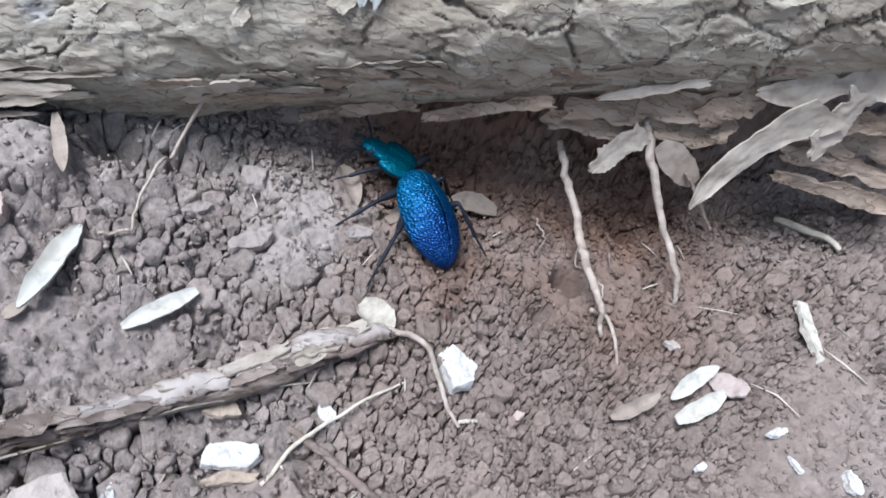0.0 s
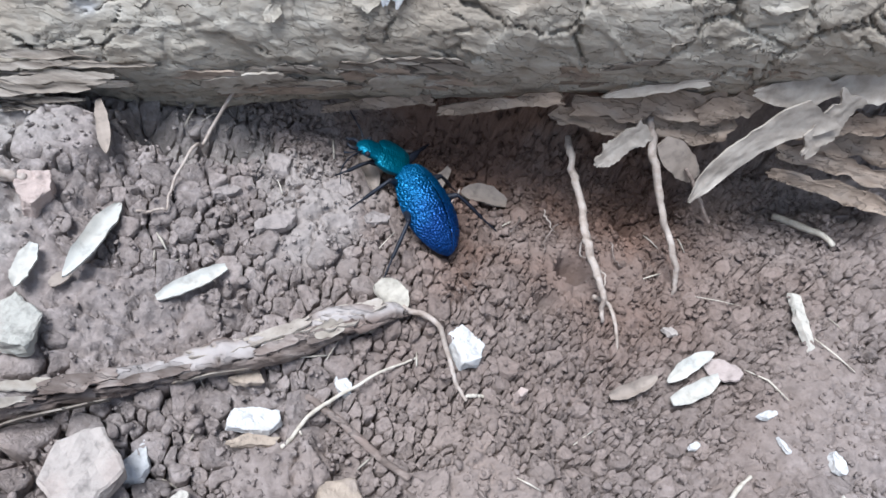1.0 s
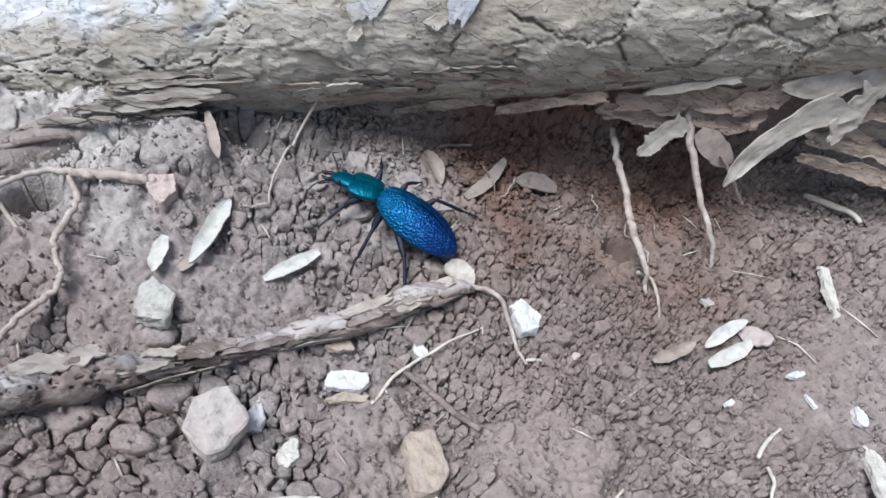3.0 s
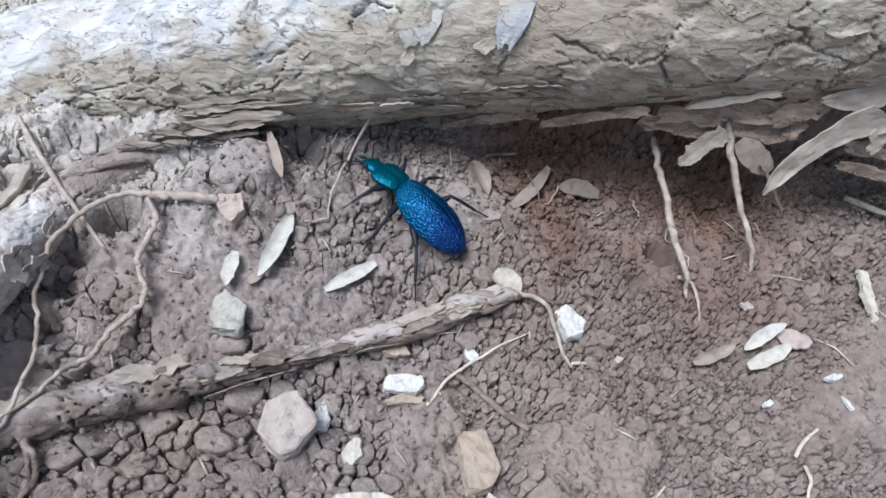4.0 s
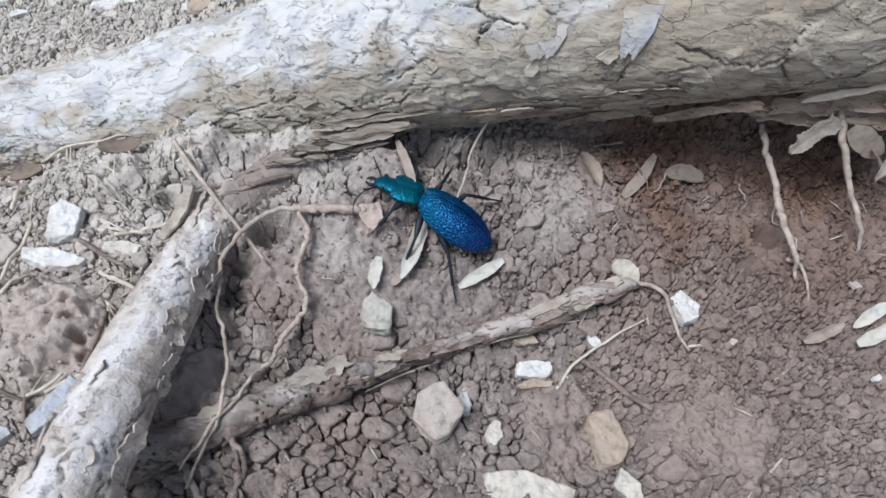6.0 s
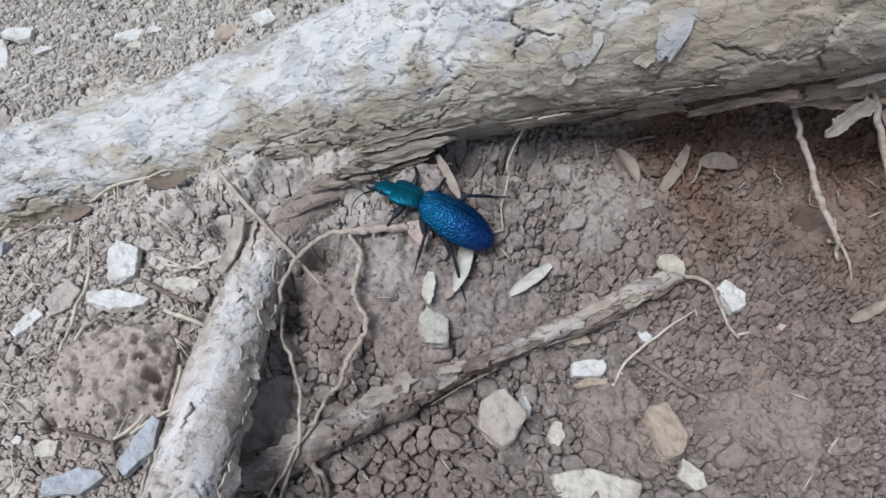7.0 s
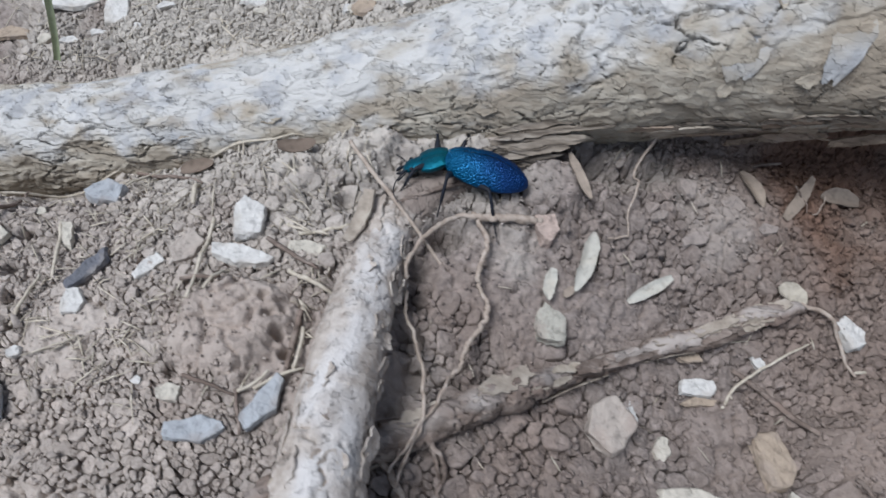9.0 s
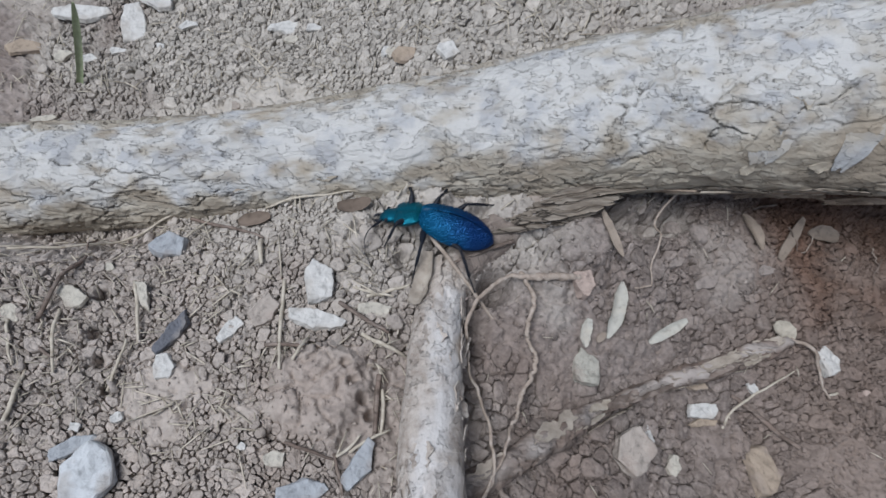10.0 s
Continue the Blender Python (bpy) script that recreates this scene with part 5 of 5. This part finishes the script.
def build_clods():
    """Broken soil: angular clods parted by deep narrow cracks."""
    rng = np.random.RandomState(12)
    spots, grid = sow(rng)
    rings = []
    for x, y, r, i, j in spots:
        ring = outline(x, y, r, [q for a in (-1, 0, 1) for b in (-1, 0, 1) for q in grid.get((i + a, j + b), ())])
        if ring is not None:
            rings.append(ring)
    ring = np.array(rings)
    n = len(ring)
    px, py = ring[..., 0].copy(), ring[..., 1].copy()
    ring[..., 0] += 0.0034 * (fbm(px * 240, py * 240 + 3, 3) - 0.5)
    ring[..., 1] += 0.0034 * (fbm(px * 240 + 50, py * 240, 3) - 0.5)
    mid = ring.mean(1)
    size = np.linalg.norm(ring - mid[:, None], axis=2).mean(1)
    spoke = (ring - mid[:, None]) * (1 - np.clip((rng.uniform(-0.00006, 0.00046, n) + 0.00011 * smooth((mid[:, 0] + 0.09) / 0.06)) / size, -0.06, 0.28))[:, None, None]
    spoke = spoke * (1 + 0.22 * (rng.rand(n, 12, 1) - 0.5))
    lean_ = rng.uniform(-0.45, 0.45, (n, 2))
    lift = rng.uniform(-1.3, 0.8, n) * np.clip(0.50 * size, 0.0004, 0.0016)
    covered = ~clear_of_things(mid[:, 0], mid[:, 1], 0.0)
    lift = lift - 0.0012 * covered
    layers = []
    for wide, drop in ((0.90, None), (1.0, 0.42), (0.93, 0.10), (0.68, 0.0), (0.34, 0.0), (0.0, 0.02)):
        p = mid[:, None] + spoke * wide
        if wide == 0:
            p = p[:, :1]
        off = (p - mid[:, None])
        if drop is None:
            z = -0.0052 + 0 * off[..., 0]
        else:
            z = lift[:, None] + (off * lean_[:, None]).sum(-1) - drop * 0.5 * size[:, None] + 0.00115 * (rng.rand(*off.shape[:2]) - 0.5) * np.minimum(1.2, 0.35 + size[:, None] / 0.003)
        layers.append((p, z))
    xy = np.concatenate([p for p, z in layers], 1)
    z = np.concatenate([z for p, z in layers], 1)
    flat = xy.reshape(-1, 2)
    z = z + soil_bed(flat[:, 0], flat[:, 1]).reshape(z.shape)
    v = np.concatenate([xy, z[..., None]], -1)
    k = np.arange(12)
    tri = []
    for a in range(4):
        lo, hi, nx = a * 12 + k, (a + 1) * 12 + k, (k + 1) % 12
        tri += [np.stack([lo, a * 12 + nx, hi], 1), np.stack([a * 12 + nx, (a + 1) * 12 + nx, hi], 1)]
    tri.append(np.stack([48 + k, 48 + (k + 1) % 12, np.full(12, 60)], 1))
    tri = np.vstack(tri)
    own = (mid[:, 0] > -0.10) & (mid[:, 0] < 0.06) & (mid[:, 1] > 0.015) & (mid[:, 1] < 0.135)
    own = np.flatnonzero(own)[np.argsort(-size[own])][:300]
    for c in own:
        mesh_object("clod", v[c], tri, CLOD, GROUND, shade=False)
    rest = np.delete(v, own, 0)
    faces = (tri[None] + (np.arange(len(rest)) * 61)[:, None, None]).reshape(-1, 3)
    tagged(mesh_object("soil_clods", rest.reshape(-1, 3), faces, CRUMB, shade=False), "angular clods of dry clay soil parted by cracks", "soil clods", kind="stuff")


def scatter_soil():
    rng = np.random.RandomState(12)
    # loose clods on top
    x, y = rng.uniform(-0.33, 0.18, 7000), rng.uniform(-0.01, 0.285, 7000)
    keep = clear_of_things(x, y, 0.0016) & ((y < 0.192) | (x < -0.02)) & (rng.rand(7000) > 0.75 * firmness(x, y)) & (rng.rand(7000) < 1.6 * (fbm(x * 45, y * 45, 3) - 0.15))
    x, y = x[keep], y[keep]
    build_crumbs("loose_clods", "loose angular clods of dry clay soil", x, y, np.clip(0.00082 * coarse(x, y) * np.exp(0.50 * rng.randn(len(x))), 0.0005, 0.0032), 2, 13, 0.70, 0.0)
    # crumbs in the bank below the thick root
    x, y = rng.uniform(-0.03, 0.17, 6600), np.concatenate([rng.uniform(0.138, 0.172, 4600), rng.uniform(0.045, 0.142, 2000)])
    free = clear_of_things(x, y, 0.001)
    x, y = x[free], y[free]
    build_crumbs("loose_clods", "reddish crumbs of clay soil below the thick root", x, y, np.clip(0.00082 * np.exp(0.38 * rng.randn(len(x))), 0.0005, 0.0020), 2, 19, 0.85, 0.15)
    # fine crumbs
    n = 66000
    x, y = rng.uniform(-0.34, 0.21, n), rng.uniform(-0.01, 0.29, n)
    keep = (rng.rand(n) < 0.22) & clear_of_things(x, y, 0.0)
    x, y = x[keep], y[keep]
    build_crumbs("soil_crumbs", "loose fine crumbs of dry soil", x, y, np.clip(0.00036 * np.exp(np.abs(rng.randn(len(x))) * 0.5), 0.0003, 0.0011), 1, 15, 0.9, 0.9)


build_clods()
scatter_soil()
build_litter()


# ---- bark sheets peeling below the thick root ----
def bark_sheets():
    rows = [  # ends, width, pale, curl
        ((0.1030, 0.1365, 0.030), (0.1185, 0.1455, 0.068), 0.0098, 1, 0.12), ((0.1285, 0.1405, 0.052), (0.1330, 0.1460, 0.071), 0.0080, 1, 0.15), ((0.108, 0.149, 0.062), (0.146, 0.148, 0.077), 0.0080, 1, 0.1),
        ((0.060, 0.157, 0.034), (0.111, 0.153, 0.048), 0.0100, 0, 0.1), ((0.064, 0.156, 0.040), (0.105, 0.152, 0.054), 0.0080, 0, 0.1), ((0.0755, 0.146, 0.0275), (0.087, 0.151, 0.041), 0.0062, 1, 0.15),
        ((0.126, 0.148, 0.054), (0.150, 0.148, 0.064), 0.0060, 0, 0.2), ((0.126, 0.146, 0.0405), (0.172, 0.140, 0.041), 0.0048, 0, 0.2), ((0.127, 0.150, 0.0455), (0.172, 0.146, 0.047), 0.0058, 0, 0.1),
        ((0.069, 0.150, 0.0490), (0.094, 0.149, 0.062), 0.0024, 1, 0.2), ((-0.008, 0.157, 0.0165), (0.023, 0.155, 0.031), 0.0030, 0, 0.2), ((0.026, 0.155, 0.0270), (0.058, 0.151, 0.045), 0.0036, 0, 0.2),
        ((0.099, 0.151, 0.049), (0.116, 0.150, 0.066), 0.0080, 0, 0.1), ((0.135, 0.152, 0.051), (0.176, 0.150, 0.056), 0.0090, 0, 0.1)]
    for k, (a, b, w, pale, curl) in enumerate(rows):
        ob = strip("bark_sheet", a, b, w, FLAKE_PALE if pale else FLAKE, None, (0.1, -1, 0.5), 0.3 * curl, 0.05, 900 + k, thick=0.0007 if k < 3 else 0.0010, ragged=0.12 if k == 0 else 0.65, taper=(0.10 if pale else 0.4, 0.9), nu=60, nv=14,
                   widths=(0.10, 0.55, 0.72, 0.80, 0.78, 0.95, 1.35, 1.45) if k == 0 else None, sway=-0.22 if k == 0 else 0.0)
        tagged(ob, "pale peeling sheet of bark hanging from the thick root" if pale else "tan layer of bark peeling below the thick root", "bark", "peeling bark sheets")


bark_sheets()


def bark_layers():
    """Ragged layers of old bark splitting off under the thick root where the side root meets it."""
    rng = np.random.RandomState(17)
    for k in range(17):
        q = k / 16
        a = np.array((-0.126 + 0.026 * q, 0.1205 + 0.0165 * q, 0.0088 + 0.0125 * q)) + np.array((0.0, -0.7, 0.6)) * 0.0013 * (k % 3)
        d = np.array((0.052, 0.0150, 0.0045))
        i, j = sorted((rng.uniform(0, 0.45), rng.uniform(0.55, 1.0)))
        w, e = rng.uniform(-0.0008, 0.0008, 3), rng.uniform(-0.0018, 0.0018, 3)
        ob = strip("bark_sheet", a + d * i + w, a + d * j + w + e, rng.uniform(0.0012, 0.0030), LAYER, None, (0.1, -1, 0.9), rng.uniform(-0.15, 0.25), rng.uniform(-0.03, 0.04),
                   1000 + k, thick=rng.uniform(0.0007, 0.0014), ragged=1.0, taper=(0.3, 0.3), nu=36, nv=8)
        tagged(ob, "ragged split layer of old bark under the thick root", "bark", "split bark layers")


bark_layers()


tagged(strip("dry_leaf", (0.0930, 0.1485, 0.0395), (0.1085, 0.1460, 0.0310), 0.0090, LEAVES["Ltan"], None, (0, -1, 0.6), -0.1, -0.05, 960, thick=0.0008, ragged=0.1, taper=(0.2, 0.2)),
       "ochre-brown oval dry leaf caught under the bark", "leaf")
stem("twig", "thin dark twig hanging below the bark", [(0.103, 0.146, 0.034), (0.1085, 0.142, 0.029), (0.115, 0.136, 0.0225)], [0.0007, 0.0007, 0.0005], ROOT, 23)


def build_grass():
    x, y = -0.309, 0.200
    ob = strip("grass_blade", (x, y, rise(x, y) - 0.001), (x + 0.016, y - 0.001, rise(x, y) + 0.060), 0.0032, GRASS, None, (0.2, -1, 0.3), 0.2, 0.05, 950, thick=0.0003, ragged=0.05, taper=(0.9, 0.1))
    tagged(ob, "single upright green grass blade growing behind the root", "grass")


build_grass()


# ---- the beetle ----
def loft(rows, ring, a0=0.0, a1=2 * math.pi, closed=True, bump=None):
    """Rows of x, half width, height above, depth below, centre z; angles from the crown down the left side."""
    v = []
    a = np.linspace(a0, a1, ring, endpoint=not closed)
    for x, w, up, down, zc in rows:
        for t in a:
            c, s = math.cos(t), math.sin(t)
            v.append((x, w * math.copysign(abs(s) ** 0.9, s), zc + (up if c > 0 else down) * c))
    v = np.array(v)
    if bump is not None:
        v = bump(v)
    return v, [q[::-1] for q in grid_faces(len(rows), ring, closed)]


def cap(v, f, rows, ring):
    n = len(v)
    first, last = v[:ring].mean(0), v[-ring:].mean(0)
    f = f + [[k, (k + 1) % ring, n][::-1] for k in range(ring)][::-1] + [[n - ring + (k + 1) % ring, n - ring + k, n + 1][::-1] for k in range(ring)]
    return np.vstack([v, first, last]), f


def stations(table, count):
    t = np.asarray(table, float)
    return curve_through(t, count)


def build_beetle():
    beetle = tagged(new("beetle"), "metallic blue ground beetle with wrinkled wing cases walking on the soil", "beetle")
    # wing cases: x, half width, height above, depth below, centre z
    wing = stations([(0.0005, 0.0033, 0.0014, 0.001, -0.0032), (-0.0004, 0.0050, 0.0034, 0.001, -0.0045), (-0.0031, 0.0068, 0.0057, 0.001, -0.0056), (-0.0081, 0.0083, 0.0075, 0.001, -0.0064),
                     (-0.0141, 0.0089, 0.0083, 0.001, -0.0068), (-0.0202, 0.0084, 0.0076, 0.001, -0.0069), (-0.0252, 0.0063, 0.0058, 0.001, -0.0068), (-0.0288, 0.0032, 0.0033, 0.001, -0.0066),
                     (-0.0304, 0.0005, 0.0009, 0.0004, -0.0064)], 230)

    def wrinkle(v):
        """Short wavy ridges across the wing case, a groove at the seam and a plain rim."""
        r = np.hypot(v[:, 1], v[:, 2] + 0.004)
        a = np.arctan2(v[:, 1], v[:, 2] + 0.008) * 0.0100
        u = v[:, 0] + 0.0009 * (fbm(v[:, 0] * 420, a * 420, 3) - 0.5)
        w = a + 0.0007 * (fbm(v[:, 0] * 520 + 4, a * 520, 2) - 0.5)
        f1, f2, tone, tilt = cells(u / 0.00058, w / 0.00135, 71)
        rim = smooth((1.62 - np.abs(np.arctan2(v[:, 1] / 0.0085, (v[:, 2] + 0.0068) / 0.0076))) / 0.12)
        h = 0.00042 * smooth((f2 - f1) / 0.55) * rim - 0.0002
        seam = smooth(np.abs(v[:, 1]) / 0.0005)
        out = np.stack([np.zeros(len(v)), v[:, 1] / (r + 1e-6) * 0.8, np.full(len(v), 0.8)], 1)
        return v + out * (h * seam - 0.00030 * (1 - seam))[:, None]

    for sgn, name in ((1, "wing_case"), (-1, "wing_case")):
        v, f = loft(wing, 90, 0.02 * sgn, 1.80 * sgn, False, wrinkle)
        mesh_object(name, v, f if sgn > 0 else [q[::-1] for q in f], ELYTRA, beetle, "metallic blue wrinkled wing case")
    belly = stations([(0.0, 0.0026, 0.0006, 0.0032, -0.0058), (-0.006, 0.0068, 0.0012, 0.0028, -0.0068), (-0.014, 0.0083, 0.0014, 0.0028, -0.0070), (-0.022, 0.0070, 0.0012, 0.0026, -0.0070), (-0.0292, 0.0012, 0.0003, 0.0008, -0.0065)], 40)
    v, f = cap(*loft(belly, 28), belly, 28)
    mesh_object("abdomen", v, f, BLACK, beetle, "black underside")
    # forebody turns on the waist
    collar = stations([(-0.0006, 0.0044, 0.0008, 0.0022, -0.0042), (0.0008, 0.0054, 0.0014, 0.0026, -0.0041), (0.0020, 0.0058, 0.0018, 0.0030, -0.0041), (0.0042, 0.0063, 0.0020, 0.0032, -0.0042), (0.0064, 0.0065, 0.0020, 0.0032, -0.0043),
                       (0.0086, 0.0060, 0.0017, 0.0028, -0.0044), (0.0100, 0.0051, 0.0012, 0.0022, -0.0045)], 50)

    def dimple(v):
        top = smooth((v[:, 2] + 0.004) / 0.001)
        z = v[:, 2] - 0.0004 * np.exp(-(v[:, 1] / 0.0004) ** 2) * top + 0.0002 * (fbm(v[:, 0] * 1800, v[:, 1] * 1800, 3) - 0.5) * top
        flare = 1 + 0.10 * smooth((0.0005 - np.abs(v[:, 2] + 0.0038)) / 0.0008)
        return np.stack([v[:, 0], v[:, 1] * flare, z], 1)

    v, f = cap(*loft(collar, 40, bump=dimple), collar, 40)
    fore = mesh_object("pronotum", v, f, PRONOTUM, beetle, "teal shield behind the head")
    head = stations([(0.0092, 0.0038, 0.0014, 0.0020, -0.0044), (0.0112, 0.0035, 0.0015, 0.0020, -0.0046), (0.0130, 0.0036, 0.0016, 0.0019, -0.0048), (0.0146, 0.0031, 0.0014, 0.0016, -0.0050), (0.0160, 0.0022, 0.0009, 0.0011, -0.0054), (0.0168, 0.0013, 0.0005, 0.0006, -0.0057)], 34)
    v, f = cap(*loft(head, 26), head, 26)
    mesh_object("head", v, f, PRONOTUM, fore)
    for s in (1, -1):
        bm = bmesh.new()
        bmesh.ops.create_uvsphere(bm, u_segments=14, v_segments=10, radius=0.00085, matrix=Matrix.Translation((0.0134, s * 0.0033, -0.0043)))
        part("eye", bm, BLACK, fore, "black round eye")
        tube("mandible", [(0.0160, s * 0.0012, -0.0056), (0.0178, s * 0.0019, -0.0058), (0.0192, s * 0.0012, -0.0060), (0.0197, s * 0.0003, -0.0061)], [0.0006, 0.0006, 0.0004, 0.0001], BLACK, 12, 8, 0.05, 0, 2, fore, "black curved jaw")
        tube("palp", [(0.0158, s * 0.0016, -0.0062), (0.0180, s * 0.0030, -0.0070), (0.0196, s * 0.0032, -0.0078)], [0.0002, 0.0003, 0.0004], BLACK, 10, 6, 0.1, 0, 3, fore)
        tube("antenna", [(0.0150, s * 0.0024, -0.0048), (0.0170, s * 0.0055, -0.0040), (0.0195, s * 0.0095, -0.0042), (0.0205, s * 0.0135, -0.0055), (0.0195, s * 0.0175, -0.0070)], [0.00028, 0.00026, 0.00022, 0.0002, 0.00014], BLACK, 40, 6, 0.25, 0, 4, fore, "thin black feeler")
    legs = []
    for s in (1, -1):
        for hip, l1, l2, rest in (((0.0045, 0.0030, -0.0072), 0.0070, 0.0120, (0.0105, 0.0185)), ((-0.0030, 0.0040, -0.0078), 0.0085, 0.0150, (-0.0055, 0.0230)),
                                  ((-0.0100, 0.0045, -0.0078), 0.0105, 0.0190, (-0.0290, 0.0225))):
            leg = tube("leg", [(0, 0, 0), (l1 * 0.35, 0, 0.0001), (l1 * 0.75, 0, 0), (l1, 0, 0)], [0.0011, 0.00145, 0.0011, 0.0007], BLACK, 18, 10, 0.05, 0, 5, beetle, "black jointed leg")
            shin = tube("shin", [(0, 0, 0), (l2 * 0.3, 0, 0.0002), (l2 * 0.6, 0, 0), (l2 * 0.64, 0, 0), (l2 * 0.85, 0, 0.0002), (l2, 0, 0.0003)], [0.00058, 0.0006, 0.00062, 0.00058, 0.00034, 0.0003, 0.00027, 0.00022], BLACK, 34, 8, 0.18, 0, 6, leg, "thin black shin and foot")
            legs.append((leg, shin, (hip[0], s * hip[1], hip[2]), l1, l2, (rest[0], s * rest[1])))
    return beetle, fore, legs


BEETLE_ROOT, FOREBODY, LEGS = build_beetle()
# seconds, waist x y z, heading, pitch, turn of the forebody
BEETLE = [
    (0.0, 0.0278, 0.1480, 0.0104, 116.4, 13.0, 58.0),
    (0.2, 0.0217, 0.1426, 0.0112, 119.7, 13.5, 60.0),
    (0.5, 0.0229, 0.1446, 0.0115, 120.5, 14.0, 62.0),
    (0.7, 0.0241, 0.1483, 0.0112, 121.9, 13.5, 63.0),
    (1.0, 0.0215, 0.1439, 0.0108, 123.7, 11.5, 66.0),
    (1.2, 0.0202, 0.1464, 0.0103, 126.3, 9.5, 66.0),
    (1.5, 0.0189, 0.1367, 0.0098, 135.3, 7.0, 60.0),
    (1.7, 0.0184, 0.1334, 0.0096, 143.7, 5.5, 49.5),
    (2.0, 0.0107, 0.1308, 0.0092, 152.6, 3.9, 45.7),
    (2.2, 0.0008, 0.1230, 0.0096, 164.0, 4.1, 35.7),
    (2.5, -0.0058, 0.1205, 0.0099, 168.1, 4.6, 21.5),
    (2.7, -0.0065, 0.1221, 0.0101, 159.7, 5.7, 19.4),
    (3.8, -0.0152, 0.1215, 0.0110, 145.0, 10.9, 7.0),
    (4.0, -0.0188, 0.1269, 0.0122, 142.6, 11.1, 4.2),
    (4.2, -0.0231, 0.1284, 0.0128, 145.7, 11.6, 4.3),
    (4.5, -0.0263, 0.1205, 0.0124, 149.7, 12.8, 9.9),
    (4.7, -0.0291, 0.1172, 0.0123, 151.8, 13.8, 19.4),
    (5.0, -0.0377, 0.1180, 0.0133, 153.4, 14.5, 23.2),
    (5.2, -0.0397, 0.1197, 0.0142, 154.0, 15.3, 17.7),
    (5.5, -0.0445, 0.1160, 0.0145, 157.0, 16.1, 13.7),
    (5.7, -0.0497, 0.1148, 0.0147, 157.7, 16.2, 13.7),
    (6.8, -0.0690, 0.1152, 0.0172, 152.8, 16.8, 8.9),
    (7.0, -0.0726, 0.1173, 0.0178, 156.0, 14.5, 6.1),
    (7.2, -0.0713, 0.1190, 0.0182, 158.2, 12.4, 11.3),
    (7.5, -0.0820, 0.1227, 0.0184, 159.0, 8.5, 25.7),
    (7.7, -0.0876, 0.1240, 0.0184, 159.7, 5.4, 30.7),
    (8.0, -0.0927, 0.1230, 0.0183, 162.4, 3.6, 23.8),
    (8.2, -0.0925, 0.1267, 0.0181, 165.0, 2.1, 25.5),
    (8.5, -0.1049, 0.1234, 0.0176, 171.3, -0.1, 36.6),
    (8.7, -0.1083, 0.1178, 0.0170, 172.1, -1.1, 35.1),
    (9.0, -0.1133, 0.1238, 0.0167, 168.8, -2.4, 23.7),
    (9.2, -0.1181, 0.1356, 0.0165, 162.6, -3.0, 16.2),
    (9.5, -0.1288, 0.1261, 0.0161, 158.9, -2.2, 11.3),
    (9.8, -0.1364, 0.1280, 0.0157, 162.0, -2.5, 4.1),
    (10.0, -0.1435, 0.1216, 0.0153, 167.4, -2.5, 8.3),
]


def drift(t):
    """How far the beetle keeps towards the thick root beyond its rows."""
    return float(np.interp(t, [0.0, 4.0, 5.5, 6.8, 7.5, 8.0, 10.0], [0.0012, 0.0022, 0.0028, 0.0020, 0.0022, 0.0042, 0.0052]))


def lean(t):
    """The beetle leans with the slope as it climbs towards the root."""
    return 16 + 4 * float(smooth((t - 5.7) / 1.5))


def beetle_pose(t):
    k = np.array(BEETLE)
    v = [np.interp(t, k[:, 0], k[:, j]) for j in range(1, 7)]
    return pose(v[0] + 0.001, v[1] + drift(t), v[2] + 0.0026 + 0.0012 * float(smooth((t - 7.2) / 0.8)), lean(t), -v[4], v[3]), v[5]


def motions():
    walk(BEETLE_ROOT, [(r[0], pose(r[1] + 0.001, r[2] + drift(r[0]), r[3] + 0.0026 + 0.0012 * float(smooth((r[0] - 7.2) / 0.8)), lean(r[0]), -r[5], r[4])) for r in BEETLE])
    walk(FOREBODY, [(r[0], pose(0.0020, 0, 0, 0, 0.35 * r[5] + 5 + 18 * float(smooth((r[0] - 7.0) / 0.6)) - 8 * float(smooth((1.9 - r[0]) / 0.8)), 0.85 * r[6])) for r in BEETLE])
    times = [round(0.1 * k, 1) for k in range(101)]
    for n, (leg, shin, hip, l1, l2, rest) in enumerate(LEGS):
        late = 2 if n in (1, 3, 5) else 0
        rows_leg, rows_shin = [], []
        plant = None
        for k, t in enumerate(times):
            m, _ = beetle_pose(t)
            phase = (k + late) % 4
            ahead, _ = beetle_pose(min(10.0, t + 0.15))
            goal = ahead @ Vector((rest[0], rest[1], -0.009))
            if plant is None or phase == 1:
                plant = goal
            lift = 0.0
            spot = plant
            if phase == 0:
                spot, lift = (plant + goal) / 2, 0.002
            elif phase == 1:
                lift = 0.0
            foot = Vector((spot.x, spot.y, float(lie(spot.x, spot.y)) + 0.0012 + lift))
            p = m.inverted() @ foot
            d = p - Vector(hip)
            reach = min(max(d.length, abs(l1 - l2) + 0.001), l1 + l2 - 0.0004)
            e = math.atan2(d.z, math.hypot(d.x, d.y))
            a = math.acos((l1 * l1 + reach * reach - l2 * l2) / (2 * l1 * reach))
            knee = math.acos((l1 * l1 + l2 * l2 - reach * reach) / (2 * l1 * l2))
            rows_leg.append((t, pose(*hip, 0, -math.degrees(e + a), math.degrees(math.atan2(d.y, d.x)))))
            rows_shin.append((t, pose(l1, 0, 0, 0, 180 - math.degrees(knee), 0)))
        walk(leg, rows_leg)
        walk(shin, rows_shin)


motions()
